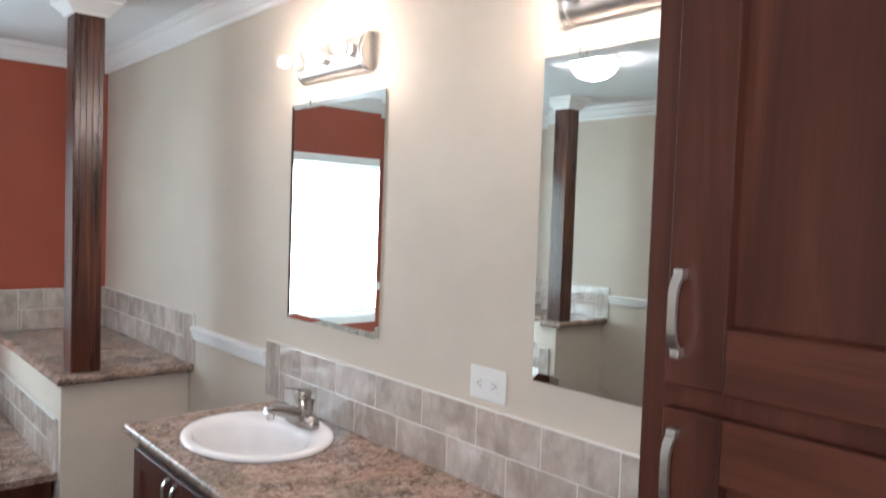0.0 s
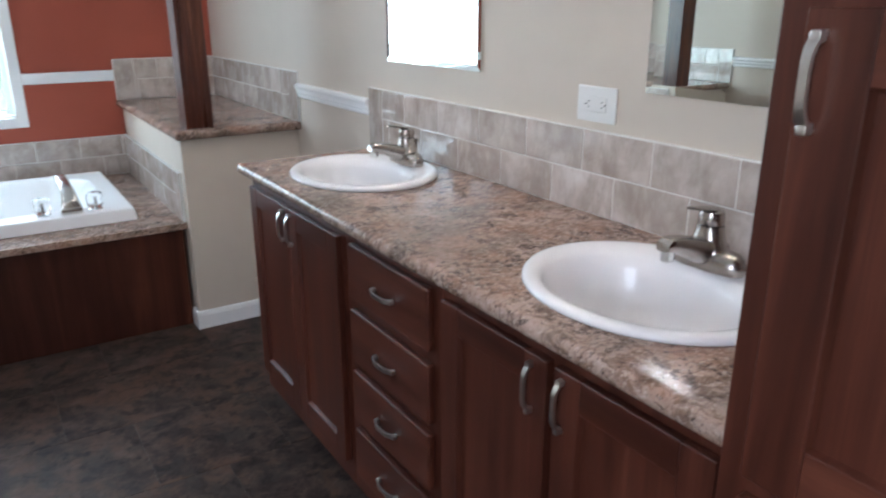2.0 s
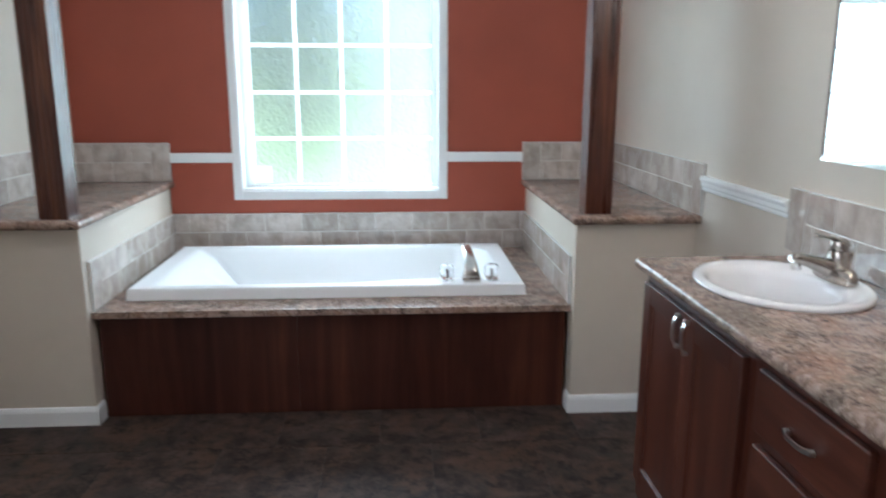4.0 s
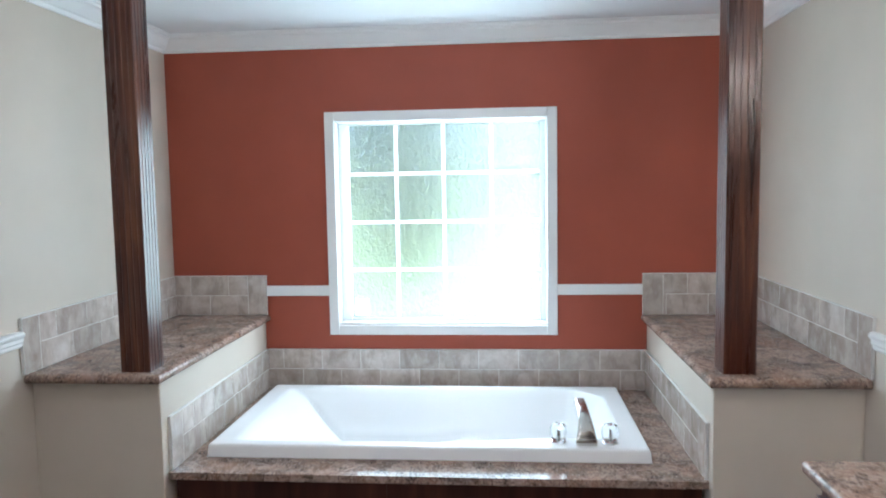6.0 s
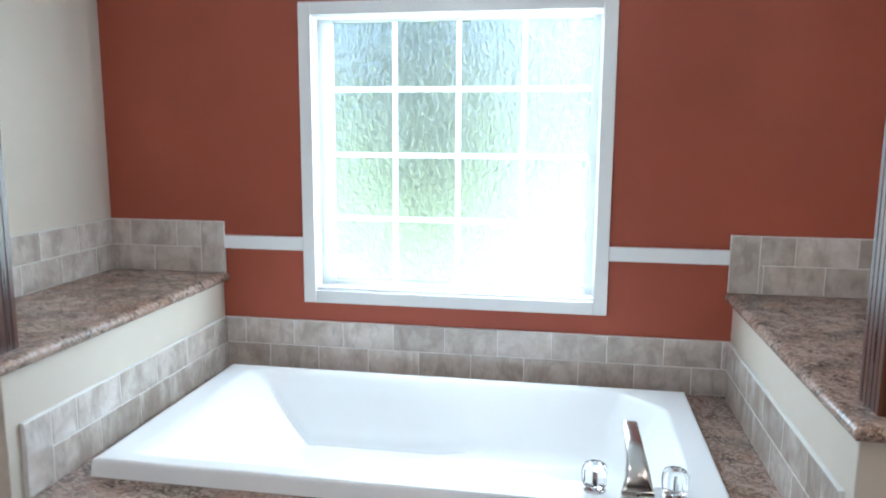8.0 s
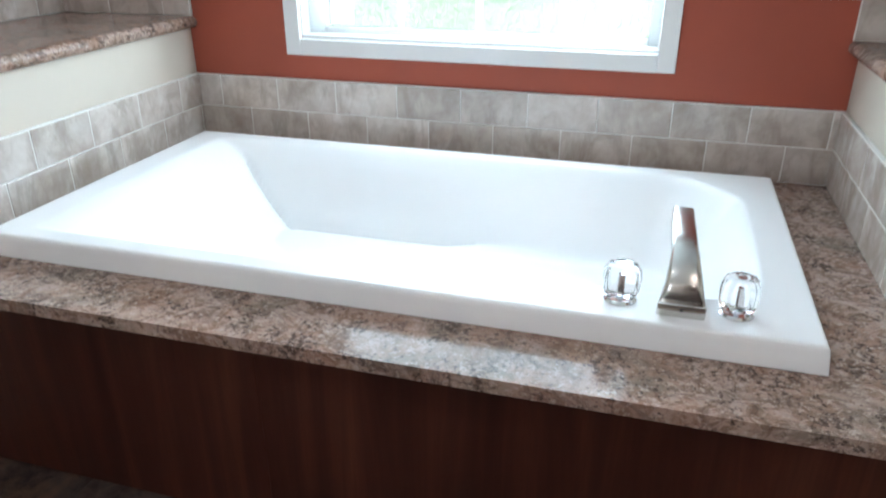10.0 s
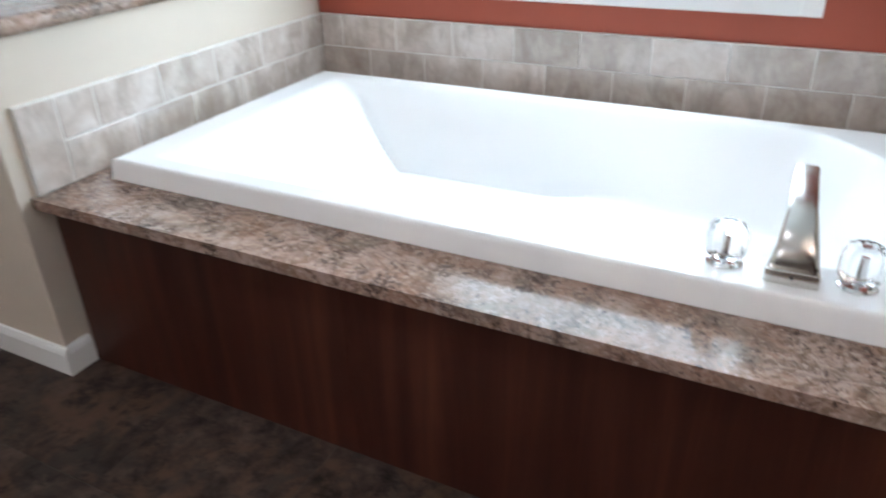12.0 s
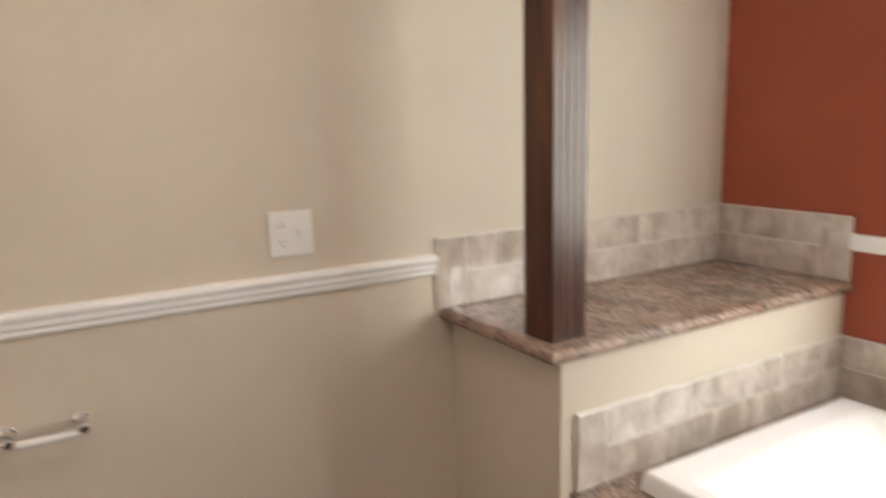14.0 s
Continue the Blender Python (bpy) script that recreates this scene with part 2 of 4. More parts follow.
DARK, _, _ = mat("dark_slot", 0.6, 0, (0.03, 0.03, 0.03))
MIRROR, _, _ = mat("mirror_silver", 0.005, 1.0, (0.84, 0.885, 0.845))
BULB = glowing("lit_filament", (1.0, 0.77, 0.58), 33.0)
BULB_GLASS = clear("thin_bulb_glass", 0.05, (1, 0.97, 0.94), 1.12)
DOME = glowing("lit_dome_glass", (1.0, 0.90, 0.82), 9.0)
CRYSTAL = clear("clear_acrylic", 0.04, (0.99, 0.995, 1.0), 1.24)
GLASS = glazing()


def thin_sheet(name, color, rough, share):
    """Thin white plastic or paper that lets part of the light through."""
    m, nt, p = mat(name, rough, 0, color)
    through_light = nt.nodes.new("ShaderNodeBsdfTranslucent")
    through_light.inputs[0].default_value = (*color, 1)
    blend = nt.nodes.new("ShaderNodeMixShader")
    blend.inputs[0].default_value = share
    nt.links.new(p.outputs[0], blend.inputs[1])
    nt.links.new(through_light.outputs[0], blend.inputs[2])
    nt.links.new(blend.outputs[0], nt.nodes["Material Output"].inputs[0])
    return m


PAPER = thin_sheet("thin_white_paper", (0.82, 0.82, 0.80), 0.7, 0.5)
GRILLE = thin_sheet("thin_white_vinyl", (0.90, 0.91, 0.91), 0.4, 0.65)
BARK, _, _ = mat("bark", 0.9, 0, (0.06, 0.045, 0.033))
LEAF = leaf_stuff("dark_leaves", (0.022, 0.042, 0.028), (0.055, 0.088, 0.058))
LAWN = lawn()


# ---- building helpers ----
def world_of(ob):
    m = ob.matrix_basis.copy()
    return world_of(ob.parent) @ ob.matrix_parent_inverse @ m if ob.parent else m


def finish(bm, name, material, smooth=False):
    bmesh.ops.recalc_face_normals(bm, faces=bm.faces[:])
    me = bpy.data.meshes.new(name)
    bm.to_mesh(me)
    bm.free()
    for m in (material if isinstance(material, (list, tuple)) else [material]):
        me.materials.append(m)
    if smooth:
        for poly in me.polygons:
            poly.use_smooth = True
        me.set_sharp_from_angle(angle=radians(smooth if smooth is not True else 40))
    return me


def part(name, bm, material, parent=None, label="", smooth=False):
    """Links a bmesh, drawn in world coordinates, as one mesh object under its thing."""
    ob = new(name, finish(bm, name, material, smooth))
    if parent:
        ob.parent = parent
        ob.matrix_parent_inverse = world_of(parent).inverted()
    return tagged(ob, label)


def thing(name, base, label, category, group="", kind=""):
    ob = new(name)
    ob.empty_display_size = 0.05
    ob.location = base
    return tagged(ob, label, category, group, kind)


def box(bm, x0, x1, y0, y1, z0, z1, bev=0.0, seg=2):
    m = Matrix.LocRotScale(((x0 + x1) / 2, (y0 + y1) / 2, (z0 + z1) / 2), None, (abs(x1 - x0), abs(y1 - y0), abs(z1 - z0)))
    b = bmesh.new()
    bmesh.ops.create_cube(b, size=1, matrix=m)
    if bev:
        bmesh.ops.bevel(b, geom=b.edges[:], offset=bev, segments=seg, profile=0.5, affect="EDGES")
    me = bpy.data.meshes.new("tmp")
    b.to_mesh(me)
    b.free()
    bm.from_mesh(me)
    bpy.data.meshes.remove(me)
    return bm


def boxed(*a, **k):
    return box(bmesh.new(), *a, **k)


def loft(bm, rings, cap0=True, cap1=True):
    """Skins a row of rings with as many points each."""
    vs = [[bm.verts.new(p) for p in r] for r in rings]
    n = len(vs[0])
    for a, b in zip(vs, vs[1:]):
        for i in range(n):
            bm.faces.new((a[i], a[(i + 1) % n], b[(i + 1) % n], b[i]))
    if cap0:
        bm.faces.new(vs[0][::-1])
    if cap1:
        bm.faces.new(vs[-1])
    return bm


def oval(cx, cy, z, rx, ry, n=32, power=2.0):
    out = []
    for i in range(n):
        a = math.tau * i / n
        c, s = math.cos(a), math.sin(a)
        out.append((cx + rx * math.copysign(abs(c) ** (2 / power), c), cy + ry * math.copysign(abs(s) ** (2 / power), s), z))
    return out


def lathe(bm, profile, m=Matrix(), n=24, cap0=True, cap1=True):
    """A turned shape from (radius, height) pairs, along the pose's z."""
    return loft(bm, [[m @ Vector((r * math.cos(math.tau * i / n), r * math.sin(math.tau * i / n), h)) for i in range(n)] for r, h in profile], cap0, cap1)


def run_profile(bm, profile, start, end, out, up=(0, 0, 1)):
    """Draws a profile of (outwards, up) pairs along a straight line."""
    o, u = Vector(out), Vector(up)
    return loft(bm, [[Vector(p) + o * a + u * b for a, b in profile] for p in (start, end)])


def sweep(bm, points, normals, widths, thick, side):
    """A flat bar of given widths and thickness along points."""
    s = Vector(side)
    rings = []
    for p, n, w in zip(points, normals, widths):
        p, n = Vector(p), Vector(n)
        rings.append([p - s * w / 2 - n * thick / 2, p + s * w / 2 - n * thick / 2, p + s * w / 2 + n * thick / 2, p - s * w / 2 + n * thick / 2])
    return loft(bm, rings)

# ---- shell: floor, walls, ceiling ----
T = 0.12


def structure(name, bm, material, label, category):
    return tagged(part(name, bm, material), label, category, kind="structure")


floor = structure("floor", boxed(XL - T, XR + T, YF - T, YB + T, -0.06, -0.0015), SEAM, "dark slate-look vinyl tile floor with faint seams", "floor")
structure("ceiling", boxed(XL - T, XR + T, YF - T, YB + T, ZC, ZC + 0.08), WHITE_CEIL, "flat white painted ceiling", "ceiling")
structure("wall_right", boxed(XR, XR + T, YF - T, YB + T, 0, ZC), BEIGE, "plain beige painted wall behind the vanity", "wall")
# The gap in this wall is an addition that houses the fill lamp.
bm = bmesh.new()
box(bm, XL - T, XL, YF - T, ADDED_OPENING[0], 0, ZC)
box(bm, XL - T, XL, ADDED_OPENING[1], YB + T, 0, ZC)
box(bm, XL - T, XL, ADDED_OPENING[0], ADDED_OPENING[1], ADDED_OPENING[2], ZC)
structure("wall_left", bm, BEIGE, "plain beige painted wall with a white chair rail and an added, unseen opening", "wall")
structure("wall_rear", boxed(XL, XR, YF - T, YF, 0, ZC), BEIGE, "plain beige painted wall", "wall")

WX0, WX1, WZ0, WZ1 = -0.806, 0.286, 0.812, 1.874        # the window's hole
bm = bmesh.new()
box(bm, XL, WX0, YB, YB + T, 0, ZC)
box(bm, WX1, XR, YB, YB + T, 0, ZC)
box(bm, WX0, WX1, YB, YB + T, 0, WZ0)
box(bm, WX0, WX1, YB, YB + T, WZ1, ZC)
structure("wall_window", bm, RED, "terracotta red painted accent wall with a window", "wall")

CROWN = [(0, 0), (0.010, 0), (0.014, 0.008), (0.014, 0.016), (0.024, 0.022), (0.036, 0.036), (0.050, 0.058), (0.058, 0.064), (0.066, 0.066), (0.066, 0.078), (0.074, 0.082), (0.074, 0.088), (0, 0.088)]
zc = ZC - 0.088
bm = bmesh.new()
run_profile(bm, CROWN, (XL + 0.002, YB, zc), (XR - 0.002, YB, zc), (0, -1, 0))
structure("trim_crown_window", bm, TRIM, "white painted crown moulding", "moulding")
for tag, x, d in (("left", XL, 1), ("right", XR, -1)):
    bm = bmesh.new()
    run_profile(bm, CROWN, (x, YF + 0.002, zc), (x, YB - 0.001, zc), (d, 0, 0))
    structure("trim_crown_" + tag, bm, TRIM, "white painted crown moulding", "moulding")
bm = bmesh.new()
run_profile(bm, CROWN, (XL + 0.002, YF, zc), (XR - 0.002, YF, zc), (0, 1, 0))
structure("trim_crown_rear", bm, TRIM, "white painted crown moulding", "moulding")

RAIL = [(0, 0), (0.008, 0), (0.012, 0.006), (0.012, 0.016), (0.018, 0.022), (0.018, 0.036), (0.024, 0.040), (0.026, 0.050), (0.020, 0.058), (0.008, 0.060), (0, 0.060)]
for tag, x, d, y0, y1 in (("left", XL, 1, ADDED_OPENING[1], 3.108), ("right", XR, -1, 2.452, 3.112)):
    bm = bmesh.new()
    run_profile(bm, RAIL, (x, y0, 0.972), (x, y1, 0.972), (d, 0, 0))
    structure("trim_chair_rail_" + tag, bm, TRIM, "white moulded chair rail on the beige wall", "chair rail")
FLAT = [(0, 0), (0.010, 0), (0.012, 0.003), (0.012, 0.050), (0.010, 0.054), (0, 0.054)]
for tag, x0, x1 in (("window_left", -1.192, -0.8555), ("window_right", 0.3355, 0.761)):
    bm = bmesh.new()
    run_profile(bm, FLAT, (x0, YB, 0.970), (x1, YB, 0.970), (0, -1, 0))
    structure("trim_chair_rail_" + tag, bm, TRIM, "flat white rail strip beside the window", "chair rail")

BASE = [(0, 0), (0.013, 0), (0.013, 0.060), (0.010, 0.070), (0.006, 0.078), (0, 0.080)]


def baseboard(tag, a, b, out):
    bm = bmesh.new()
    run_profile(bm, BASE, (*a, 0.0), (*b, 0.0), out)
    structure("baseboard_" + tag, bm, TRIM, "white painted baseboard", "baseboard")


baseboard("left", (XL, ADDED_OPENING[1]), (XL, PY - 0.0135), (1, 0, 0))
baseboard("ledge_left", (XL, PY), (PXL + 0.0125, PY), (0, -1, 0))
baseboard("ledge_left_return", (PXL, PY), (PXL, 3.234), (1, 0, 0))
baseboard("ledge_right", (PXR - 0.0125, PY), (XR, PY), (0, -1, 0))
baseboard("ledge_right_return", (PXR, PY), (PXR, 3.234), (-1, 0, 0))
baseboard("right", (XR, 2.345), (XR, PY - 0.0135), (-1, 0, 0))
baseboard("rear", (XL, YF), (XR, YF), (0, 1, 0))

# ---- ledge walls beside the tub, with their stone-look caps ----
structure("wall_ledge_left", boxed(XL, PXL, PY, YB, 0, CAP - 0.038, bev=0.004), BEIGE, "low beige painted ledge wall beside the tub", "low wall")
structure("wall_ledge_right", boxed(PXR, XR, PY, YB, 0, CAP - 0.038, bev=0.004), BEIGE, "low beige painted ledge wall beside the tub", "low wall")


def rolled(bm, path, inward, z0, z1, r=0.0):
    """A half-round edge along a path; inward gives each point's way back to the slab, mitred at corners."""
    h = (z1 - z0) / 2
    prof = [(0.030, z0)] + [(h - h * math.cos(a), (z0 + z1) / 2 + h * math.sin(a)) for a in [radians(d) for d in range(-90, 91, 15)]] + [(0.030, z1)]
    return loft(bm, [[(x + ix * d, y + iy * d, z) for d, z in prof] for (x, y), (ix, iy) in zip(path, inward)])


for wall, edge, s in ((XL + 0.001, PXL + 0.026, 1), (XR - 0.001, PXR - 0.029, -1)):
    shelf = thing("stone_shelf", ((wall + edge) / 2, 3.75, CAP - 0.037), "brown granite-look laminate shelf on a low wall", "ledge shelf", "ledge shelves")
    a, b = sorted((wall, edge - s * 0.030))
    part("top", boxed(a, b, 3.148, YB - 0.001, CAP - 0.037, CAP), GRANITE, shelf)
    bm = rolled(bmesh.new(), [(wall, 3.118), (edge, 3.118), (edge, YB - 0.001)], [(0, 1), (-s, 1), (-s, 0)], CAP - 0.037, CAP)
    part("rolled_edge", bm, GRANITE, shelf, smooth=30)

# ---- window ----
window = thing("window_1", (-0.26, YB, WZ0), "white vinyl window with obscure rain glass and grilles", "window", kind="structure")
part("window_sill", boxed(WX0 + 0.001, WX1 - 0.001, YB + 0.001, YB + 0.055, WZ0 - 0.001, WZ0 + 0.012, bev=0.002), TRIM, window)
bm = bmesh.new()
for x0, x1, z0, z1 in ((WX0, WX0 + 0.006, WZ0 + 0.0125, WZ1), (WX1 - 0.006, WX1, WZ0 + 0.0125, WZ1), (WX0 + 0.0065, WX1 - 0.0065, WZ1 - 0.006, WZ1)):
    box(bm, x0, x1, YB + 0.001, YB + 0.0545, z0, z1)
part("jamb", bm, TRIM, window)
bm = bmesh.new()
TX0, TX1, TZ0, TZ1, TW = -0.855, 0.335, 0.762, 1.924, 0.0505
for x0, x1, z0, z1 in ((TX0, TX0 + TW, TZ0, TZ1), (TX1 - TW, TX1, TZ0, TZ1), (TX0 + TW, TX1 - TW, TZ0, TZ0 + TW), (TX0 + TW, TX1 - TW, TZ1 - TW, TZ1)):
    box(bm, x0, x1, YB - 0.016, YB, z0, z1, bev=0.003)
part("casing", bm, TRIM, window)
bm = bmesh.new()
FX0, FX1, FZ0, FZ1 = -0.748, 0.252, 0.842, 1.858
for x0, x1, z0, z1 in ((WX0, FX0, WZ0, WZ1), (FX1, WX1, WZ0, WZ1), (FX0, FX1, WZ0, FZ0), (FX0, FX1, FZ1, WZ1)):
    box(bm, x0, x1, YB + 0.055, YB + 0.11, z0, z1, bev=0.004)
part("window_frame", bm, GRILLE, window)
for k in range(1, 4):
    x = FX0 + (FX1 - FX0) * k / 4
    part("grille_bar", boxed(x - 0.0085, x + 0.0085, YB + 0.070, YB + 0.084, FZ0, FZ1, bev=0.003), GRILLE, window)
for k in range(1, 4):
    z = FZ0 + (FZ1 - FZ0) * k / 4
    part("grille_bar", boxed(FX0, FX1, YB + 0.071, YB + 0.083, z - 0.0085, z + 0.0085, bev=0.003), GRILLE, window)
pane = part("pane", boxed(FX0, FX1, YB + 0.088, YB + 0.094, FZ0, FZ1), GLASS, window, "rain-textured obscure glass")
pane.visible_shadow = False
tagged(part("window_sticker", boxed(-0.738, -0.660, YB + 0.0846, YB + 0.0856, 0.850, 0.940), PAPER), "blank white sticker on the window glass", "sticker")


# ---- fluted posts on the ledges ----
def fluted_post(x, y, s=0.108):
    ob = thing("fluted_post", (x + s / 2, y + s / 2, CAP), "dark varnished square wooden post with fluted faces", "post", "posts on the ledges")
    ring, g, d, h = [], 0.0027, 0.0017, s / 2
    cuts = [-0.034, -0.0115, 0.0115, 0.034]
    for side in range(4):
        rot = Matrix.Rotation(side * math.pi / 2, 2)
        pts = [(-h, -h + 0.004), (-h + 0.004, -h)]
        for c in cuts:
            pts += [(c - g, -h), (c - g * 0.4, -h + d), (c + g * 0.4, -h + d), (c + g, -h)]
        ring += [rot @ Vector(p) for p in pts]
    z0, z1 = CAP, ZC - 0.062
    cx, cy = x + h, y + h
    bm = loft(bmesh.new(), [[(cx + p.x, cy + p.y, z) for p in ring] for z in (z0, z1)])
    part("shaft", bm, POST, ob)
    bm = bmesh.new()
    prof = [(0.003, 0.0), (0.010, 0.0), (0.014, 0.010), (0.026, 0.024), (0.044, 0.044), (0.052, 0.050), (0.052, 0.060), (0.060, 0.064), (0.060, 0.0735)]
    rings = [[(cx + a * (h + w), cy + b * (h + w), ZC - 0.074 + v) for a, b in ((-1, -1), (1, -1), (1, 1), (-1, 1))] for w, v in prof]
    part("capital", loft(bm, rings), TRIM, ob, "white crown moulding collar")
    return ob


fluted_post(-1.351, 3.165, 0.113)
fluted_post(0.821, 3.180, 0.111)

# ---- tub deck, apron and tub ----
TUB = (-1.107, 0.606, 3.371, 4.235)
deck = thing("tub_deck", (-0.21, 3.79, DECK - 0.027), "brown granite-look laminate deck round the bathtub", "tub deck")
bm = bmesh.new()
dx0, dx1, dy0, dy1 = PXL + 0.001, PXR - 0.001, 3.198, YB - 0.001
ix0, ix1, iy0, iy1 = TUB[0] + 0.03, TUB[1] - 0.03, TUB[2] + 0.03, TUB[3] - 0.03
box(bm, dx0, dx1, dy0 + 0.0022, iy0, DECK - 0.027, DECK)
box(bm, dx0, dx1, iy1, dy1, DECK - 0.027, DECK)
box(bm, dx0, ix0, iy0, iy1, DECK - 0.027, DECK)
box(bm, ix1, dx1, iy0, iy1, DECK - 0.027, DECK)
part("deck_top", bm, GRANITE, deck)
part("edge_band", boxed(dx0, dx1, dy0, dy0 + 0.002, DECK - 0.0275, DECK + 0.0003, bev=0.0006), GRANITE, deck, "granite-look laminate edge band")

apron = thing("tub_apron", (-0.21, 3.235, 0), "dark walnut laminate apron panels below the tub deck", "tub apron")
edges = [PXL + 0.014, -0.378, PXR - 0.014]
for a, b in zip(edges, edges[1:]):
    part("panel", boxed(a + 0.0002, b - 0.0002, 3.235, 3.250, 0.001, DECK - 0.028, bev=0.0007), APRON, apron)

tub = thing("bathtub", (-0.25, 3.8, DECK), "white acrylic drop-in soaking bathtub with a sloped backrest", "bathtub")


def smooth_step(t):
    t = min(1.0, max(0.0, t))
    return t * t * (3 - 2 * t)


def tub_height(x, y):
    """Rim, sloped backrest, steep sides, and a floor that falls towards its middle."""
    rim = 0.527
    front = 3.415 + 0.065 * smooth_step((x + 0.25) / 0.5)
    planes = [(x + 1.035) * 0.76, (4.2036 - y) * 1.6, (y - front) * 2.6, (0.530 - x) * 1.9,
              ((4.165 - y) + (0.530 - x)) * 1.25 - 0.14, ((y - front) + (0.530 - x)) * 1.25 - 0.10]
    k = 0.018
    d = -k * math.log(sum(math.exp(-q / k) for q in planes)) + 0.002
    hard = min(planes[0], planes[1]) if y > 3.9 and x < -0.2 else d
    if d <= 0:
        return rim
    d = math.sqrt(d * d + 0.0009) - 0.03
    fold = smooth_step((y - 3.86) / 0.1) * smooth_step((-0.10 - x) / 0.3) * smooth_step((hard - 0.07) / 0.12)
    d += (min(hard, d + 0.03) - d) * fold
    bed = 0.225 + 0.05 * smooth_step((x + 0.62) / 0.25) * smooth_step((4.00 - y) / 0.2) * smooth_step((y - 3.56) / 0.2) * smooth_step((0.36 - x) / 0.25)
    k = 0.008 + 0.03 * (1 - fold)
    crease = 0.0
    if y > 3.9 and x < 0.2:
        crease = 0.026 * math.exp(-((planes[0] - planes[1]) / 0.016) ** 2) * smooth_step((hard - 0.06) / 0.06) * smooth_step((bed + 0.03 - hard) / 0.03)
        crease = max(crease, 0.026 * math.exp(-((planes[1] - bed) / 0.016) ** 2) * smooth_step((planes[0] - bed + 0.02) / 0.03) * smooth_step((0.05 - x) / 0.4))
    return rim - crease - (min(d, bed) - max(0.0, k - abs(d - bed)) ** 2 / (4 * k))


nx, ny = 240, 124
bm = bmesh.new()
grid = []
for j in range(ny + 1):
    row = []
    for i in range(nx + 1):
        x = TUB[0] + (TUB[1] - TUB[0]) * i / nx
        y = TUB[2] + (TUB[3] - TUB[2]) * j / ny
        row.append(bm.verts.new((x, y, tub_height(x, y))))
    grid.append(row)
for j in range(ny):
    for i in range(nx):
        bm.faces.new((grid[j][i], grid[j][i + 1], grid[j + 1][i + 1], grid[j + 1][i]))
loop = grid[0][:] + [r[-1] for r in grid[1:]] + grid[-1][-2::-1] + [r[0] for r in grid[-2:0:-1]]
rings = [loop]
cx, cy = (TUB[0] + TUB[1]) / 2, (TUB[2] + TUB[3]) / 2
for off, z in ((0.004, 0.5255), (0.0065, 0.521), (0.0080, 0.512), (0.012, DECK + 0.0015)):
    ring = []
    for v in loop:
        dxx = (off if v.co.x >= TUB[1] - 1e-6 else -off if v.co.x <= TUB[0] + 1e-6 else 0)
        dyy = (off if v.co.y >= TUB[3] - 1e-6 else -off if v.co.y <= TUB[2] + 1e-6 else 0)
        ring.append(bm.verts.new((v.co.x + dxx, v.co.y + dyy, z)))
    rings.append(ring)
for a, b in zip(rings, rings[1:]):
    for i in range(len(a)):
        bm.faces.new((a[i], a[(i + 1) % len(a)], b[(i + 1) % len(a)], b[i]))
part("shell", bm, ACRYLIC, tub, smooth=50)
bm = lathe(bmesh.new(), [(0.0, 0.0), (0.032, 0.0), (0.034, 0.003), (0.030, 0.006), (0.0, 0.005)], pose(0.30, 3.80, 0.262), 24, False, False)
part("drain", bm, CHROME, tub, "chrome drain cover", 40)

# ---- tub filler: spout and two clear knobs ----
filler = thing("tub_faucet", (0.385, 3.43, 0.527), "brushed nickel tub spout with two clear acrylic knobs", "faucet")
stations = [(3.402, 0.527, 0.041, 0.006), (3.403, 0.546, 0.041, 0.010), (3.4045, 0.5500, 0.0400, 0.0105), (3.4085, 0.5515, 0.0385, 0.0150), (3.414, 0.560, 0.0365, 0.019), (3.424, 0.580, 0.032, 0.024), (3.445, 0.602, 0.027, 0.022),
            (3.475, 0.622, 0.0225, 0.018), (3.515, 0.636, 0.022, 0.015), (3.560, 0.644, 0.0205, 0.013), (3.595, 0.646, 0.0195, 0.012), (3.604, 0.640, 0.017, 0.010)]
rings = []
for k, (y, z, w, h) in enumerate(stations):
    a = stations[max(0, k - 1)]
    b = stations[min(len(stations) - 1, k + 1)]
    d = Vector((0, b[0] - a[0], b[1] - a[1])).normalized()
    up = Vector((0, -d.z, d.y))
    ring = []
    for i in range(20):
        t = math.tau * i / 20
        c, s = math.cos(t), math.sin(t)
        ring.append(Vector((0.3775 - 0.009 * min(1, max(0, (y - 3.42) / 0.12)), y, z)) + Vector((1, 0, 0)) * w * math.copysign(abs(c) ** 0.42, c) + up * h * math.copysign(abs(s) ** 0.42, s))
    rings.append(ring)
spout = part("spout", loft(bmesh.new(), rings), SATIN, filler, "satin nickel arched spout", 32)
part("base_plate", box(bmesh.new(), 0.3385, 0.4165, 3.3965, 3.440, 0.526, 0.531, bev=0.002), SATIN, spout)
part("front_lip", box(bmesh.new(), 0.3365, 0.4185, 3.3935, 3.402, 0.531, 0.5535, bev=0.0032, seg=3), SATIN, spout, smooth=40)
part("set_screw", lathe(bmesh.new(), [(0.003, 0), (0.003, 0.002)], pose(0.3775, 3.3938, 0.5435, 90), 10), DARK, spout)
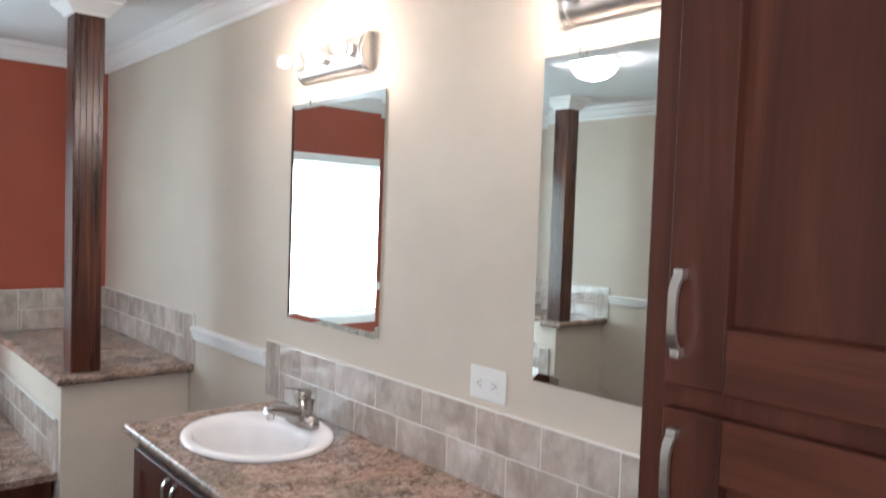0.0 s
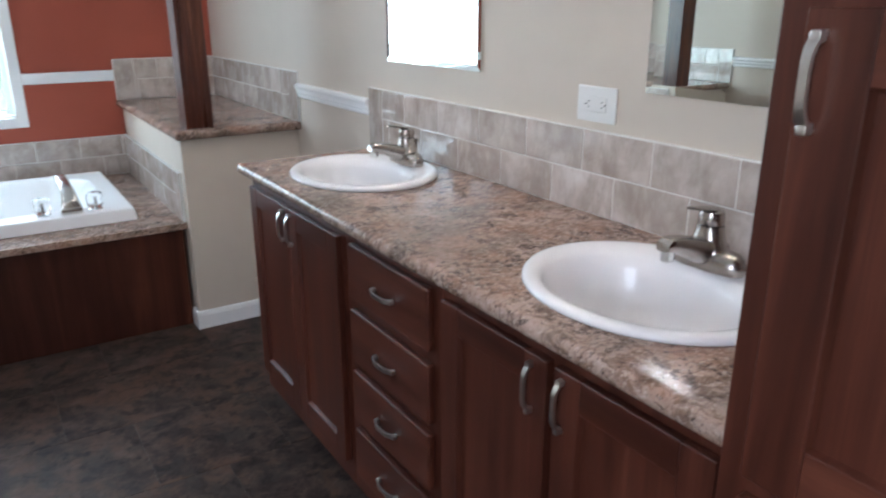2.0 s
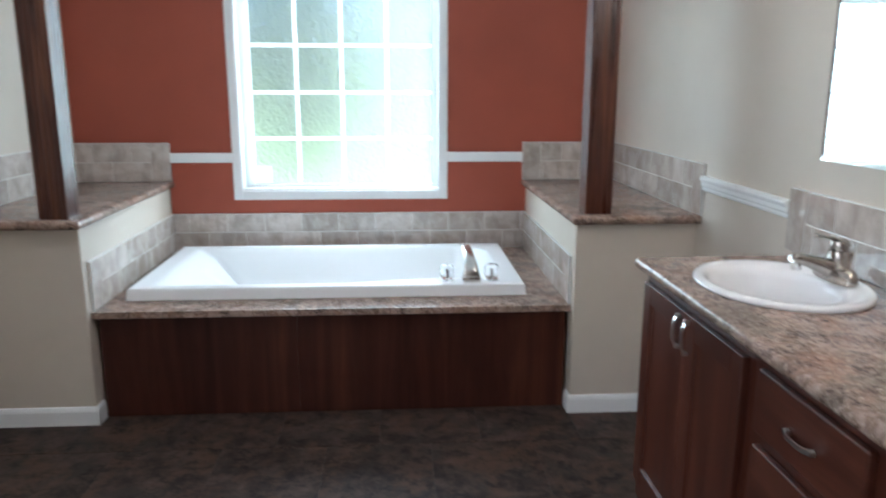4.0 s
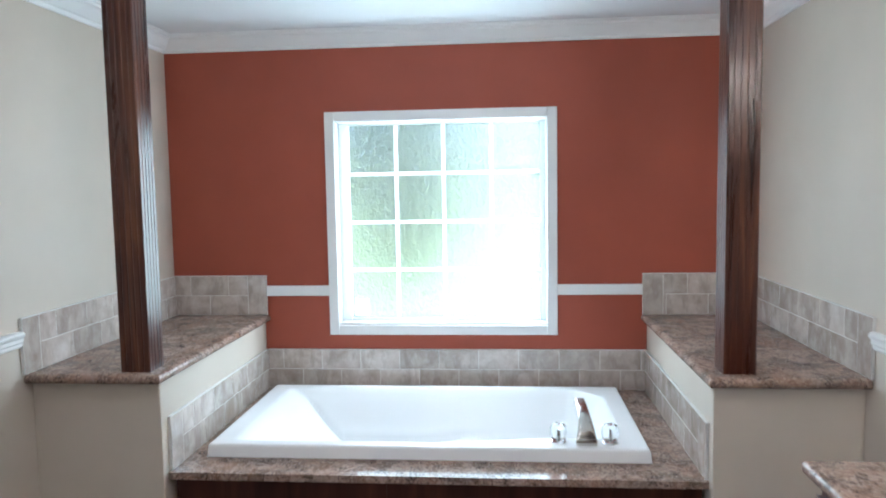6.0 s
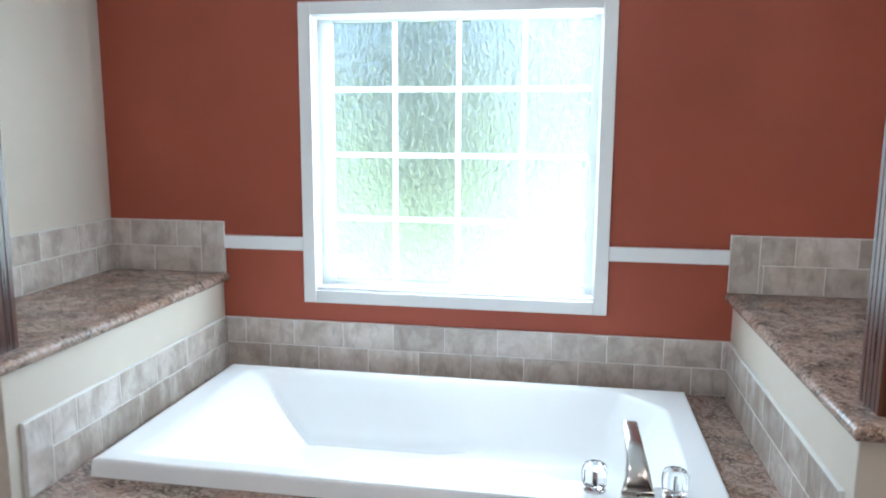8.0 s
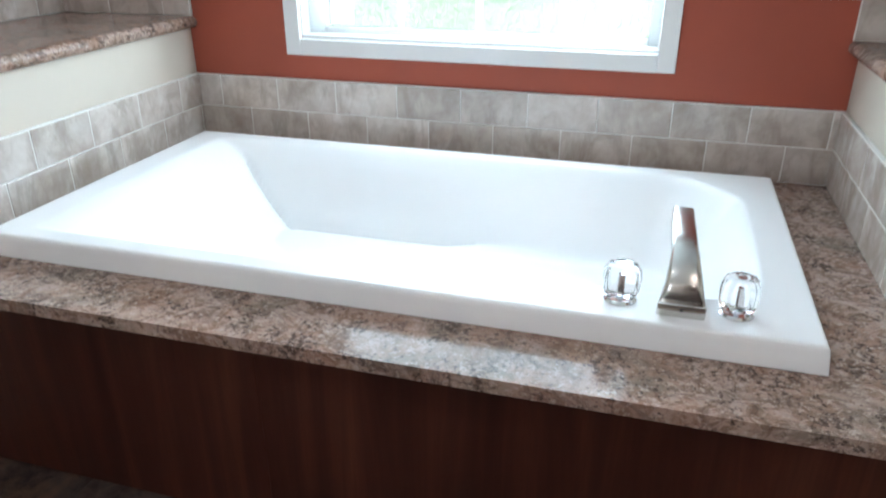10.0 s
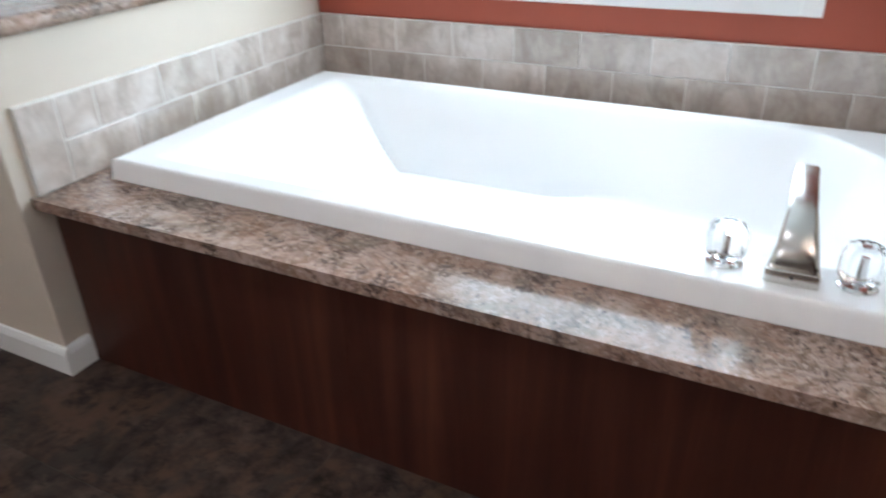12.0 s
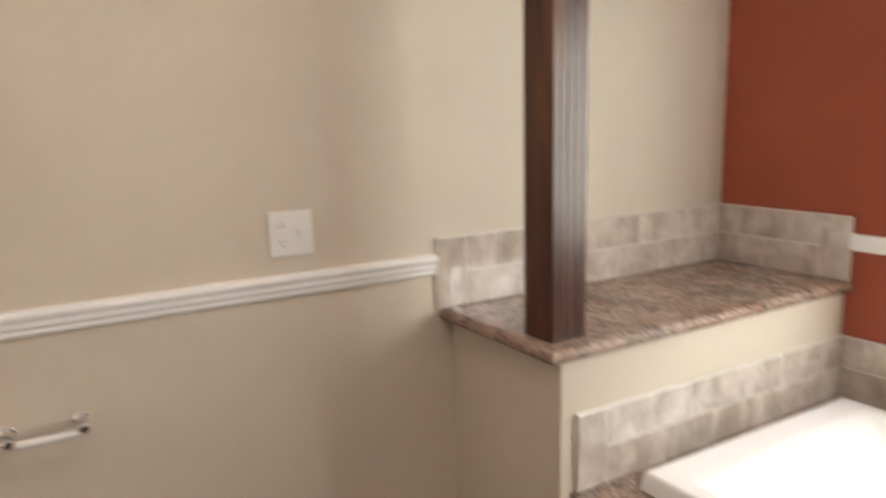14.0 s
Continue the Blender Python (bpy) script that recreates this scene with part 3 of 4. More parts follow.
for kx in (0.272, 0.472):
    bm = lathe(bmesh.new(), [(0.030, 0.0), (0.030, 0.004), (0.026, 0.008), (0.010, 0.009), (0.005, 0.014), (0.004, 0.052), (0.0, 0.052)], pose(kx, 3.437, 0.526), 24, True, False)
    base = part("knob_base", bm, CHROME, filler, "chrome knob base", 40)
    rings = []
    for r, h in ((0.015, 0.012), (0.023, 0.013), (0.0285, 0.019), (0.0305, 0.032), (0.0310, 0.050), (0.0300, 0.062), (0.025, 0.071), (0.018, 0.0745), (0.011, 0.071)):
        rings.append([(kx + r * (1 + 0.11 * abs(math.cos(6 * a))) * math.cos(a), 3.437 + r * (1 + 0.11 * abs(math.cos(6 * a))) * math.sin(a), 0.526 + h) for a in (math.tau * i / 64 for i in range(64))])
    part("knob", loft(bmesh.new(), rings), CRYSTAL, base, "faceted clear acrylic knob", 60)
    part("index_cap", lathe(bmesh.new(), [(0.008, 0), (0.008, 0.002)], pose(kx, 3.437, 0.526 + 0.0715), 16), CHROME, base)


# ---- vanity: three cabinet units ----
VX, VF = 0.803, 0.785                                   # face frame and door faces
VY0, VY1, VTOP, VB = 0.562, 2.338, 0.842, 0.105


def pull(parent, x, y, z, length=0.090, upright=True, label="brushed nickel arched pull"):
    """An arched bar pull standing off a door face."""
    n, pts, nor, wid = 14, [], [], []
    for k in range(n + 1):
        t = k / n * 2 - 1
        h = 0.017 * (1 - abs(t) ** 4.2) + 0.001
        along = t * length / 2
        pts.append((x - h, y, z + along) if upright else (x - h, y + along, z))
        slope = 0.017 * 4.2 * abs(t) ** 3.2 * math.copysign(1, t) / (length / 2)
        d = Vector((slope, 0, 1) if upright else (slope, 1, 0)).normalized()
        nor.append(Vector((-d.z, 0, d.x)) if upright else Vector((-d.y, d.x, 0)))
        wid.append(0.0088 + 0.0028 * abs(t) ** 2)
    bm = sweep(bmesh.new(), pts, nor, wid, 0.0045, (0, 1, 0) if upright else (0, 0, 1))
    for s in (-1, 1):
        a = s * (length / 2 - 0.003)
        if upright:
            box(bm, x - 0.012, x, y - 0.0055, y + 0.0055, z + a - 0.006, z + a + 0.005, bev=0.002)
        else:
            box(bm, x - 0.012, x, y + a - 0.006, y + a + 0.005, z - 0.0055, z + 0.0055, bev=0.002)
    return part("handle", bm, PULL, parent, label, 35)


def panel_door(parent, x, y0, y1, z0, z1, stile=0.056, name="door"):
    """A framed door with a recessed flat panel; the handle and the panel are its pieces."""
    th = 0.018
    a, b, c, d = y0 + stile, y1 - stile, z0 + stile, z1 - stile
    prof = [(0.0, 0.0022), (0.0016, 0.0060), (0.0030, 0.0088), (0.0036, 0.0105)]
    rings = [[(x + e, a + w, c + w), (x + e, b - w, c + w), (x + e, b - w, d - w), (x + e, a + w, d - w)] for w, e in prof]
    door = part(name, loft(bmesh.new(), [[(x + th - 0.002, p[1], p[2]) for p in rings[0]]] + rings, True, True), CHERRY, parent)
    for u, v in ((y0, a), (b, y1)):
        part("stile", boxed(x, x + th, u, v, z0, z1, bev=0.0016, seg=1), CHERRY, door)
    for u, v in ((z0, c), (d, z1)):
        part("rail", boxed(x + 0.0004, x + th - 0.001, a, b, u, v, bev=0.0015, seg=1), CHERRY_H, door)
    return door


def carcass(ob, y0, y1, openings):
    """Sides, floor, back and toe board, with a face frame round the door and drawer openings."""
    for name, y in (("side", y0), ("side", y1 - 0.016)):
        part(name, boxed(VX + 0.018, XR - 0.002, y, y + 0.016, VB, VTOP), CARCASS, ob)
    part("bottom", boxed(VX + 0.018, XR - 0.002, y0 + 0.0165, y1 - 0.0165, VB, VB + 0.016), CARCASS, ob)
    part("back", boxed(XR - 0.010, XR - 0.002, y0 + 0.0165, y1 - 0.0165, VB + 0.0165, VTOP - 0.15), CARCASS, ob)
    part("toe_board", boxed(VX + 0.065, VX + 0.080, y0, y1, 0.001, VB - 0.0005), CARCASS, ob)
    bm = bmesh.new()
    box(bm, VX, VX + 0.0175, y0, y0 + 0.045, VB, VTOP - 0.001)
    box(bm, VX, VX + 0.0175, y1 - 0.045, y1, VB, VTOP - 0.001)
    box(bm, VX, VX + 0.0175, y0 + 0.045, y1 - 0.045, VTOP - 0.050, VTOP - 0.001)
    box(bm, VX, VX + 0.0175, y0 + 0.045, y1 - 0.045, VB, VB + 0.095)
    for a, b, c, d in openings:
        box(bm, VX + 0.0005, VX + 0.017, a, b, c, d)
    part("face_frame", bm, CHERRY, ob)


def door_unit(y0, y1, d1, d2, h1, h2):
    ob = thing("sink_base_cabinet", ((VX + XR) / 2, (y0 + y1) / 2, 0), "cherry-stained vanity cabinet with two panelled doors", "cabinet", "vanity cabinets")
    mid = (d1[0] + d2[1]) / 2
    carcass(ob, y0, y1, [(mid - 0.03, mid + 0.03, VB + 0.095, VTOP - 0.050)])
    for (a, b), h in ((d1, h1), (d2, h2)):
        door = panel_door(ob, VF, a, b, 0.172, 0.810)
        pull(door, VF, h, 0.752)
    return ob


door_unit(1.672, VY1, (2.006, 2.322), (1.688, 2.002), 2.040, 1.982)
door_unit(VY0, 1.228, (0.903, 1.212), (0.585, 0.884), 0.938, 0.864)
ob = thing("drawer_cabinet", ((VX + XR) / 2, 1.45, 0), "cherry-stained vanity cabinet with four slab drawers", "cabinet", "vanity cabinets")
carcass(ob, 1.230, 1.670, [(1.275, 1.625, z - 0.025, z + 0.025) for z in (0.331, 0.497, 0.6625)])
for z0, z1 in ((0.675, 0.813), (0.506, 0.646), (0.340, 0.481), (0.172, 0.315)):
    front = part("drawer_front", boxed(VF, VF + 0.018, 1.262, 1.622, z0, z1, bev=0.005, seg=3), CHERRY_H, ob)
    pull(front, VF, 1.446, (z0 + z1) / 2 - 0.006, upright=False)

# ---- vanity top with two cut-outs ----
CT = 0.877
CX = 1.028
SINKS = (2.010, 0.920)


def sink_hole(bm, y, x0, x1, half, z):
    """A rectangle of top with an oval hole."""
    n = 48
    inner = oval(CX, y, z, 0.186, 0.222, n)
    outer = []
    for i in range(n):
        a = math.tau * i / n
        dx, dy = math.cos(a), math.sin(a)
        kx = ((x1 - CX) if dx > 0 else (CX - x0)) / abs(dx) if abs(dx) > 1e-9 else 1e9
        ky = half / abs(dy) if abs(dy) > 1e-9 else 1e9
        k = min(kx, ky)
        outer.append((CX + dx * k, y + dy * k, z))
    loft(bm, [outer, inner], False, False)
    for sx, sy in ((1, 1), (-1, 1), (-1, -1), (1, -1)):
        corner = (x1 if sx > 0 else x0, y + sy * half, z)
        q = sorted(outer, key=lambda p: (p[0] - corner[0]) ** 2 + (p[1] - corner[1]) ** 2)
        on_x = next(p for p in q if abs(p[0] - corner[0]) < 1e-6)
        on_y = next(p for p in q if abs(p[1] - corner[1]) < 1e-6)
        if (Vector(on_x) - Vector(on_y)).length > 1e-6:
            try:
                bm.faces.new([bm.verts.new(p) for p in (corner, on_x, on_y)])
            except ValueError:
                pass


ctop = thing("vanity_countertop", (1.03, 1.45, VTOP), "brown granite-look laminate vanity top with a rolled edge", "countertop")
bm = bmesh.new()
cy0, cy1, cx0, cx1, hs = VY0 - 0.008, 2.355, 0.790, XR - 0.001, 0.25
for z in (CT, CT - 0.033):
    for y in SINKS:
        sink_hole(bm, y, cx0, cx1, hs, z)
    for a, b in ((cy0, SINKS[1] - hs), (SINKS[1] + hs, SINKS[0] - hs), (SINKS[0] + hs, cy1)):
        bm.faces.new([bm.verts.new(p) for p in ((cx0, a, z), (cx1, a, z), (cx1, b, z), (cx0, b, z))])
bm.faces.new([bm.verts.new(p) for p in ((cx0, cy1, CT), (cx1, cy1, CT), (cx1, cy1, CT - 0.033), (cx0, cy1, CT - 0.033))])
edge = [(cx0, CT - 0.033)] + [(0.7765 + 0.0135 * math.cos(a) - 0.0, CT - 0.0165 + 0.0165 * math.sin(a)) for a in [radians(d) for d in range(270, 89, -20)]] + [(cx0, CT)]
bmesh.ops.remove_doubles(bm, verts=bm.verts[:], dist=0.0002)
part("top", bm, GRANITE, ctop)
part("rolled_edge", loft(bmesh.new(), [[(x, y, z) for x, z in edge] for y in (cy0, cy1)]), GRANITE, ctop, smooth=30)


def basin(y):
    ob = thing("sink", (CX, y, CT), "white oval porcelain drop-in sink in the vanity top", "sink", "vanity sinks")
    prof = [(0.202, 0.237, 0.000, 0), (0.207, 0.241, 0.004, 0), (0.207, 0.241, 0.009, 0), (0.202, 0.237, 0.014, 0), (0.192, 0.228, 0.016, 0), (0.180, 0.216, 0.015, -0.004), (0.162, 0.200, 0.010, -0.014),
            (0.152, 0.190, 0.002, -0.020), (0.146, 0.184, -0.018, -0.022), (0.138, 0.174, -0.050, -0.022), (0.124, 0.156, -0.085, -0.020), (0.100, 0.126, -0.112, -0.016), (0.066, 0.084, -0.128, -0.010), (0.026, 0.026, -0.134, -0.006)]
    bm = loft(bmesh.new(), [oval(CX + sh, y, CT + h, rx, ry, 56) for rx, ry, h, sh in prof], False, True)
    part("bowl", bm, PORCELAIN, ob, smooth=60)
    part("drain", lathe(bmesh.new(), [(0.024, 0), (0.025, 0.002), (0.020, 0.004), (0.006, 0.003)], pose(CX - 0.006, y, CT - 0.1335), 24), CHROME, ob, "chrome drain ring", 40)
    part("overflow_hole", lathe(bmesh.new(), [(0.007, 0), (0.007, 0.002)], pose(CX - 0.160, y, CT - 0.030, 0, 80), 16), DARK, ob)
    return ob


def faucet(y):
    x = 1.172
    z = CT + 0.0152
    ob = thing("sink_faucet", (x, y, z), "brushed nickel single-lever faucet on the sink rim", "faucet", "vanity faucets")
    part("base", loft(bmesh.new(), [oval(x + sh, y, z + h, rx, ry, 40, 2.6) for rx, ry, h, sh in
                                    ((0.028, 0.078, 0, 0), (0.030, 0.080, 0.004, 0), (0.0298, 0.079, 0.017, 0), (0.0275, 0.075, 0.027, 0.001), (0.021, 0.066, 0.0345, 0.002), (0.010, 0.050, 0.038, 0.003))]), NICKEL, ob, smooth=45)
    rings = [oval(x + sh, y, z + h, rx, ry, 32, 2.3) for rx, ry, h, sh in ((0.0295, 0.052, 0.010, 0), (0.029, 0.048, 0.026, 0.001), (0.0275, 0.037, 0.040, 0.001), (0.0255, 0.029, 0.053, 0.002), (0.0238, 0.0252, 0.066, 0.003), (0.0228, 0.0235, 0.077, 0.003))]
    part("body", loft(bmesh.new(), rings), NICKEL, ob, smooth=45)
    st = [(0.014, 0.026, 0.036, 0.024), (-0.012, 0.029, 0.031, 0.024), (-0.036, 0.037, 0.025, 0.022), (-0.064, 0.048, 0.0205, 0.018), (-0.094, 0.057, 0.018, 0.0140), (-0.112, 0.0595, 0.0170, 0.0120), (-0.120, 0.057, 0.0145, 0.0090)]
    rings = []
    for dx, h, w, t in st:
        rings.append([(x + dx + 0.25 * t * math.sin(a), y + w * math.copysign(abs(math.cos(a)) ** 0.6, math.cos(a)), z + h + t * math.copysign(abs(math.sin(a)) ** 0.6, math.sin(a))) for a in (math.tau * i / 24 for i in range(24))])
    part("spout", loft(bmesh.new(), rings), NICKEL, ob, smooth=50)
    part("aerator", lathe(bmesh.new(), [(0.0115, 0), (0.0125, 0.003), (0.0125, 0.020)], pose(x - 0.106, y, z + 0.029), 20), CHROME, ob, "chrome aerator")
    cap = [oval(x + sh, y, z + h, r, r, 32) for r, h, sh in ((0.0222, 0.078, 0.003), (0.0234, 0.080, 0.003), (0.0234, 0.094, 0.003), (0.0215, 0.102, 0.003), (0.012, 0.107, 0.003))]
    lever = part("lever_cap", loft(bmesh.new(), cap), NICKEL, ob, smooth=45)
    st = [(0.027, 0.092, 0.010, 0.006), (0.014, 0.101, 0.0165, 0.007), (-0.004, 0.106, 0.0145, 0.0055), (-0.022, 0.110, 0.0110, 0.0040), (-0.046, 0.1145, 0.0085, 0.0032), (-0.058, 0.1165, 0.0078, 0.0030), (-0.063, 0.1165, 0.0055, 0.0022)]
    rings = [[(x + dx, y + w * math.cos(a), z + h + t * math.sin(a)) for a in (math.tau * i / 16 for i in range(16))] for dx, h, w, t in st]
    part("lever", loft(bmesh.new(), rings), NICKEL, lever, smooth=50)
    part("lift_rod", lathe(bmesh.new(), [(0.003, 0), (0.003, 0.056), (0.006, 0.058), (0.006, 0.068), (0.002, 0.070)], pose(x + 0.036, y, z + 0.002), 12), NICKEL, ob)
    return ob


for y in SINKS:
    basin(y)
    faucet(y)

# ---- tall linen cabinet beside the vanity ----
LX, LY1, LY0 = 0.738, 0.551, 0.070
linen = thing("linen_cabinet", ((LX + XR) / 2, (LY0 + LY1) / 2, 0), "tall cherry-stained linen cabinet with stacked panelled doors", "cabinet")
bm = bmesh.new()
box(bm, LX, XR - 0.002, LY0, LY1, 0.10, 2.235, bev=0.002)
box(bm, LX + 0.06, XR - 0.002, LY0, LY1, 0.001, 0.10)
part("body", bm, CHERRY, linen)
for z0, z1, hz in ((1.366, 2.195, 1.438), (0.862, 1.341, 1.276), (0.145, 0.836, 0.770)):
    door = panel_door(linen, LX - 0.018, LY0 + 0.036, 0.514, z0, z1, 0.064)
    pull(door, LX - 0.018, 0.497, hz + 0.002, 0.086)


# ---- bevelled mirrors ----
def wall_mirror(y0, y1, tilt=0.0, z0=1.170, z1=1.886):
    ob = thing("wall_mirror", (XR, (y0 + y1) / 2, z0), "frameless wall mirror with a slim cut edge", "mirror", "vanity mirrors")
    b, e = 0.018, 0.0007
    rings = []
    for w, x in ((0, XR - 0.002), (0, XR - 0.006), (b, XR - 0.006 - e)):
        lean = tilt * (y1 - y0 - 2 * w)
        rings.append([(x, y0 + w, z0 + w), (x - lean, y1 - w, z0 + w), (x - lean, y1 - w, z1 - w), (x, y0 + w, z1 - w)])
    part("glass", loft(bmesh.new(), rings, True, True), MIRROR, ob)
    part("clip", boxed(XR - 0.013, XR - 0.0005, y1 - 0.115, y1 - 0.097, z1 - 0.010, z1 + 0.010, bev=0.003), CRYSTAL, ob, "clear plastic mirror clip")
    return ob


wall_mirror(1.788, 2.318)
wall_mirror(0.664, 1.194, 0.006)


# ---- vanity lights ----
def vanity_light(yc, z=2.002):
    ob = thing("vanity_light", (XR, yc, z), "brushed nickel bar light with three lit globe bulbs", "wall light", "vanity lights")
    half = [(0.0, -0.053), (0.014, -0.053), (0.026, -0.046), (0.036, -0.030), (0.041, -0.010), (0.041, 0.010), (0.036, 0.030), (0.026, 0.046), (0.014, 0.053), (0.0, 0.053)]
    part("back_bar", loft(bmesh.new(), [[(XR - a, y, z + b) for a, b in half] for y in (yc - 0.178, yc + 0.178)]), PULL, ob, smooth=40)
    for s in (-1, 1):
        bm = bmesh.new()
        loft(bm, [[(XR - a * 1.16, y, z + b * 1.07) for a, b in half] for y in (yc + s * 0.178, yc + s * 0.186)])
        loft(bm, [[(XR - a * 1.06, y, z + b * 1.02) for a, b in half] for y in (yc + s * 0.186, yc + s * 0.194)])
        part("end_cap", bm, PULL, ob)
    for dy in (-0.155, 0.0, 0.155):
        m = pose(XR - 0.040, yc + dy, z, 0, -90)
        cup = part("socket", lathe(bmesh.new(), [(0.026, 0), (0.026, 0.003), (0.021, 0.006), (0.020, 0.022), (0.017, 0.024)], m, 24), PULL, ob, smooth=40)
        prof = [(0.014, 0.022), (0.016, 0.028)] + [(0.031 * math.sin(a), 0.058 - 0.031 * math.cos(a)) for a in [radians(d) for d in range(35, 180, 12)]]
        bulb = part("bulb", lathe(bmesh.new(), prof, m, 24), BULB_GLASS, cup, "clear glass globe bulb", 60)
        bulb.visible_shadow = False
        prof = [(0.015 * math.sin(a), 0.056 - 0.018 * math.cos(a)) for a in [radians(d) for d in range(10, 180, 16)]]
        part("filament", lathe(bmesh.new(), prof, m, 16), BULB, cup, "glowing filament", 60)
    return ob


vanity_light(2.056)
vanity_light(0.942)

# ---- ceiling dome ----
dome = thing("ceiling_light", (-0.43, 2.36, ZC), "round white glass flush ceiling light, lit", "ceiling light")
part("pan", lathe(bmesh.new(), [(0.128, 0), (0.128, -0.012), (0.120, -0.016), (0.0, -0.016)], pose(-0.43, 2.36, ZC - 0.0005), 40, True, False), TRIM, dome)
prof = [(0.120 * math.cos(a), -0.016 - 0.090 * math.sin(a)) for a in [radians(d) for d in range(0, 86, 7)]] + [(0.003, -0.1062)]
part("shade", lathe(bmesh.new(), prof, pose(-0.43, 2.36, ZC - 0.0005), 40), DOME, dome, "lit frosted glass dome", 60)

# ---- wall plates and paper holder ----
out = thing("outlet", (XR, 1.339, 1.130), "white horizontal ground-fault outlet above the backsplash", "outlet")
y0, y1, z0, z1 = 1.278, 1.400, 1.090, 1.170
part("plate", boxed(XR - 0.006, XR - 0.0005, y0, y1, z0, z1, bev=0.0025), PLASTIC, out)
face = part("receptacle", boxed(XR - 0.0085, XR - 0.0055, 1.305, 1.373, 1.113, 1.147, bev=0.0015), PLASTIC, out)
for s in (-1, 1):
    for dz, w, h in ((0.006, 0.0065, 0.0018), (-0.006, 0.0065, 0.0018)):
        yy = 1.339 + s * 0.021
        part("slot", boxed(XR - 0.0089, XR - 0.0084, yy - w / 2, yy + w / 2, 1.130 + dz - h / 2, 1.130 + dz + h / 2), DARK, face)
    part("slot", boxed(XR - 0.0089, XR - 0.0084, 1.339 + s * 0.0305 - 0.002, 1.339 + s * 0.0305 + 0.002, 1.128, 1.132), DARK, face)
    part("button", boxed(XR - 0.0095, XR - 0.0083, 1.339 + s * 0.0045 - 0.003, 1.339 + s * 0.0045 + 0.003, 1.124, 1.136, bev=0.0006), PLASTIC, face)
for yy in (1.291, 1.387):
    part("screw", lathe(bmesh.new(), [(0.0028, 0), (0.0028, 0.001)], pose(XR - 0.006, yy, 1.130, 0, -90), 10), PLASTIC, out)

sw = thing("switch_plate", (XL, 2.6780, 1.138), "white two-gang plate with an outlet and a switch", "switch plate")
part("plate", boxed(XL + 0.0005, XL + 0.006, 2.6200, 2.7360, 1.079, 1.196, bev=0.0025), PLASTIC, sw)
rec = part("receptacle", boxed(XL + 0.0055, XL + 0.0066, 2.6380, 2.6710, 1.104, 1.171, bev=0.0015), PLASTIC, sw)
for dz in (-0.020, 0.020):
    for dy in (-0.006, 0.006):
        part("slot", boxed(XL + 0.0065, XL + 0.0069, 2.6545 + dy - 0.001, 2.6545 + dy + 0.001, 1.1375 + dz - 0.004, 1.1375 + dz + 0.004), DARK, rec)
    part("slot", boxed(XL + 0.0065, XL + 0.0069, 2.6525, 2.6565, 1.1375 + dz * 1.5 - 0.002, 1.1375 + dz * 1.5 + 0.002), DARK, rec)
rocker = bmesh.new()
loft(rocker, [[(XL + x, y, z) for y, z in ((2.6850, 1.104), (2.7180, 1.104), (2.7180, 1.171), (2.6850, 1.171))] for x in (0.0055, 0.0064)])
part("rocker", rocker, PLASTIC, sw)
part("toggle", boxed(XL + 0.007, XL + 0.015, 2.6970, 2.7060, 1.132, 1.147, bev=0.002), PLASTIC, sw)

holder = thing("paper_holder", (XL, 2.077, 0.757), "empty chrome paper holder with a white roller on the wall", "paper holder")
for y in (2.003, 2.151):
    s = -1 if y < 2.07 else 1
    p = part("post", lathe(bmesh.new(), [(0.017, 0), (0.017, 0.004), (0.012, 0.008), (0.008, 0.014), (0.0075, 0.050), (0.011, 0.056), (0.011, 0.074), (0.008, 0.077)], pose(XL + 0.0005, y, 0.760, 0, 90), 20), CHROME, holder, "chrome post", 40)
part("roller", lathe(bmesh.new(), [(0.005, 0), (0.007, 0.010), (0.0095, 0.012), (0.0095, 0.068), (0.0088, 0.070), (0.0088, 0.124), (0.006, 0.127), (0.005, 0.136)], pose(XL + 0.066, 2.009, 0.751, -90), 20), PLASTIC, holder, "white plastic roller", 40)

# ---- outdoors, seen through the window ----
structure("ground", boxed(-600, 600, -600, 900, -1.2, -0.75), LAWN, "mown green lawn round the house", "lawn")


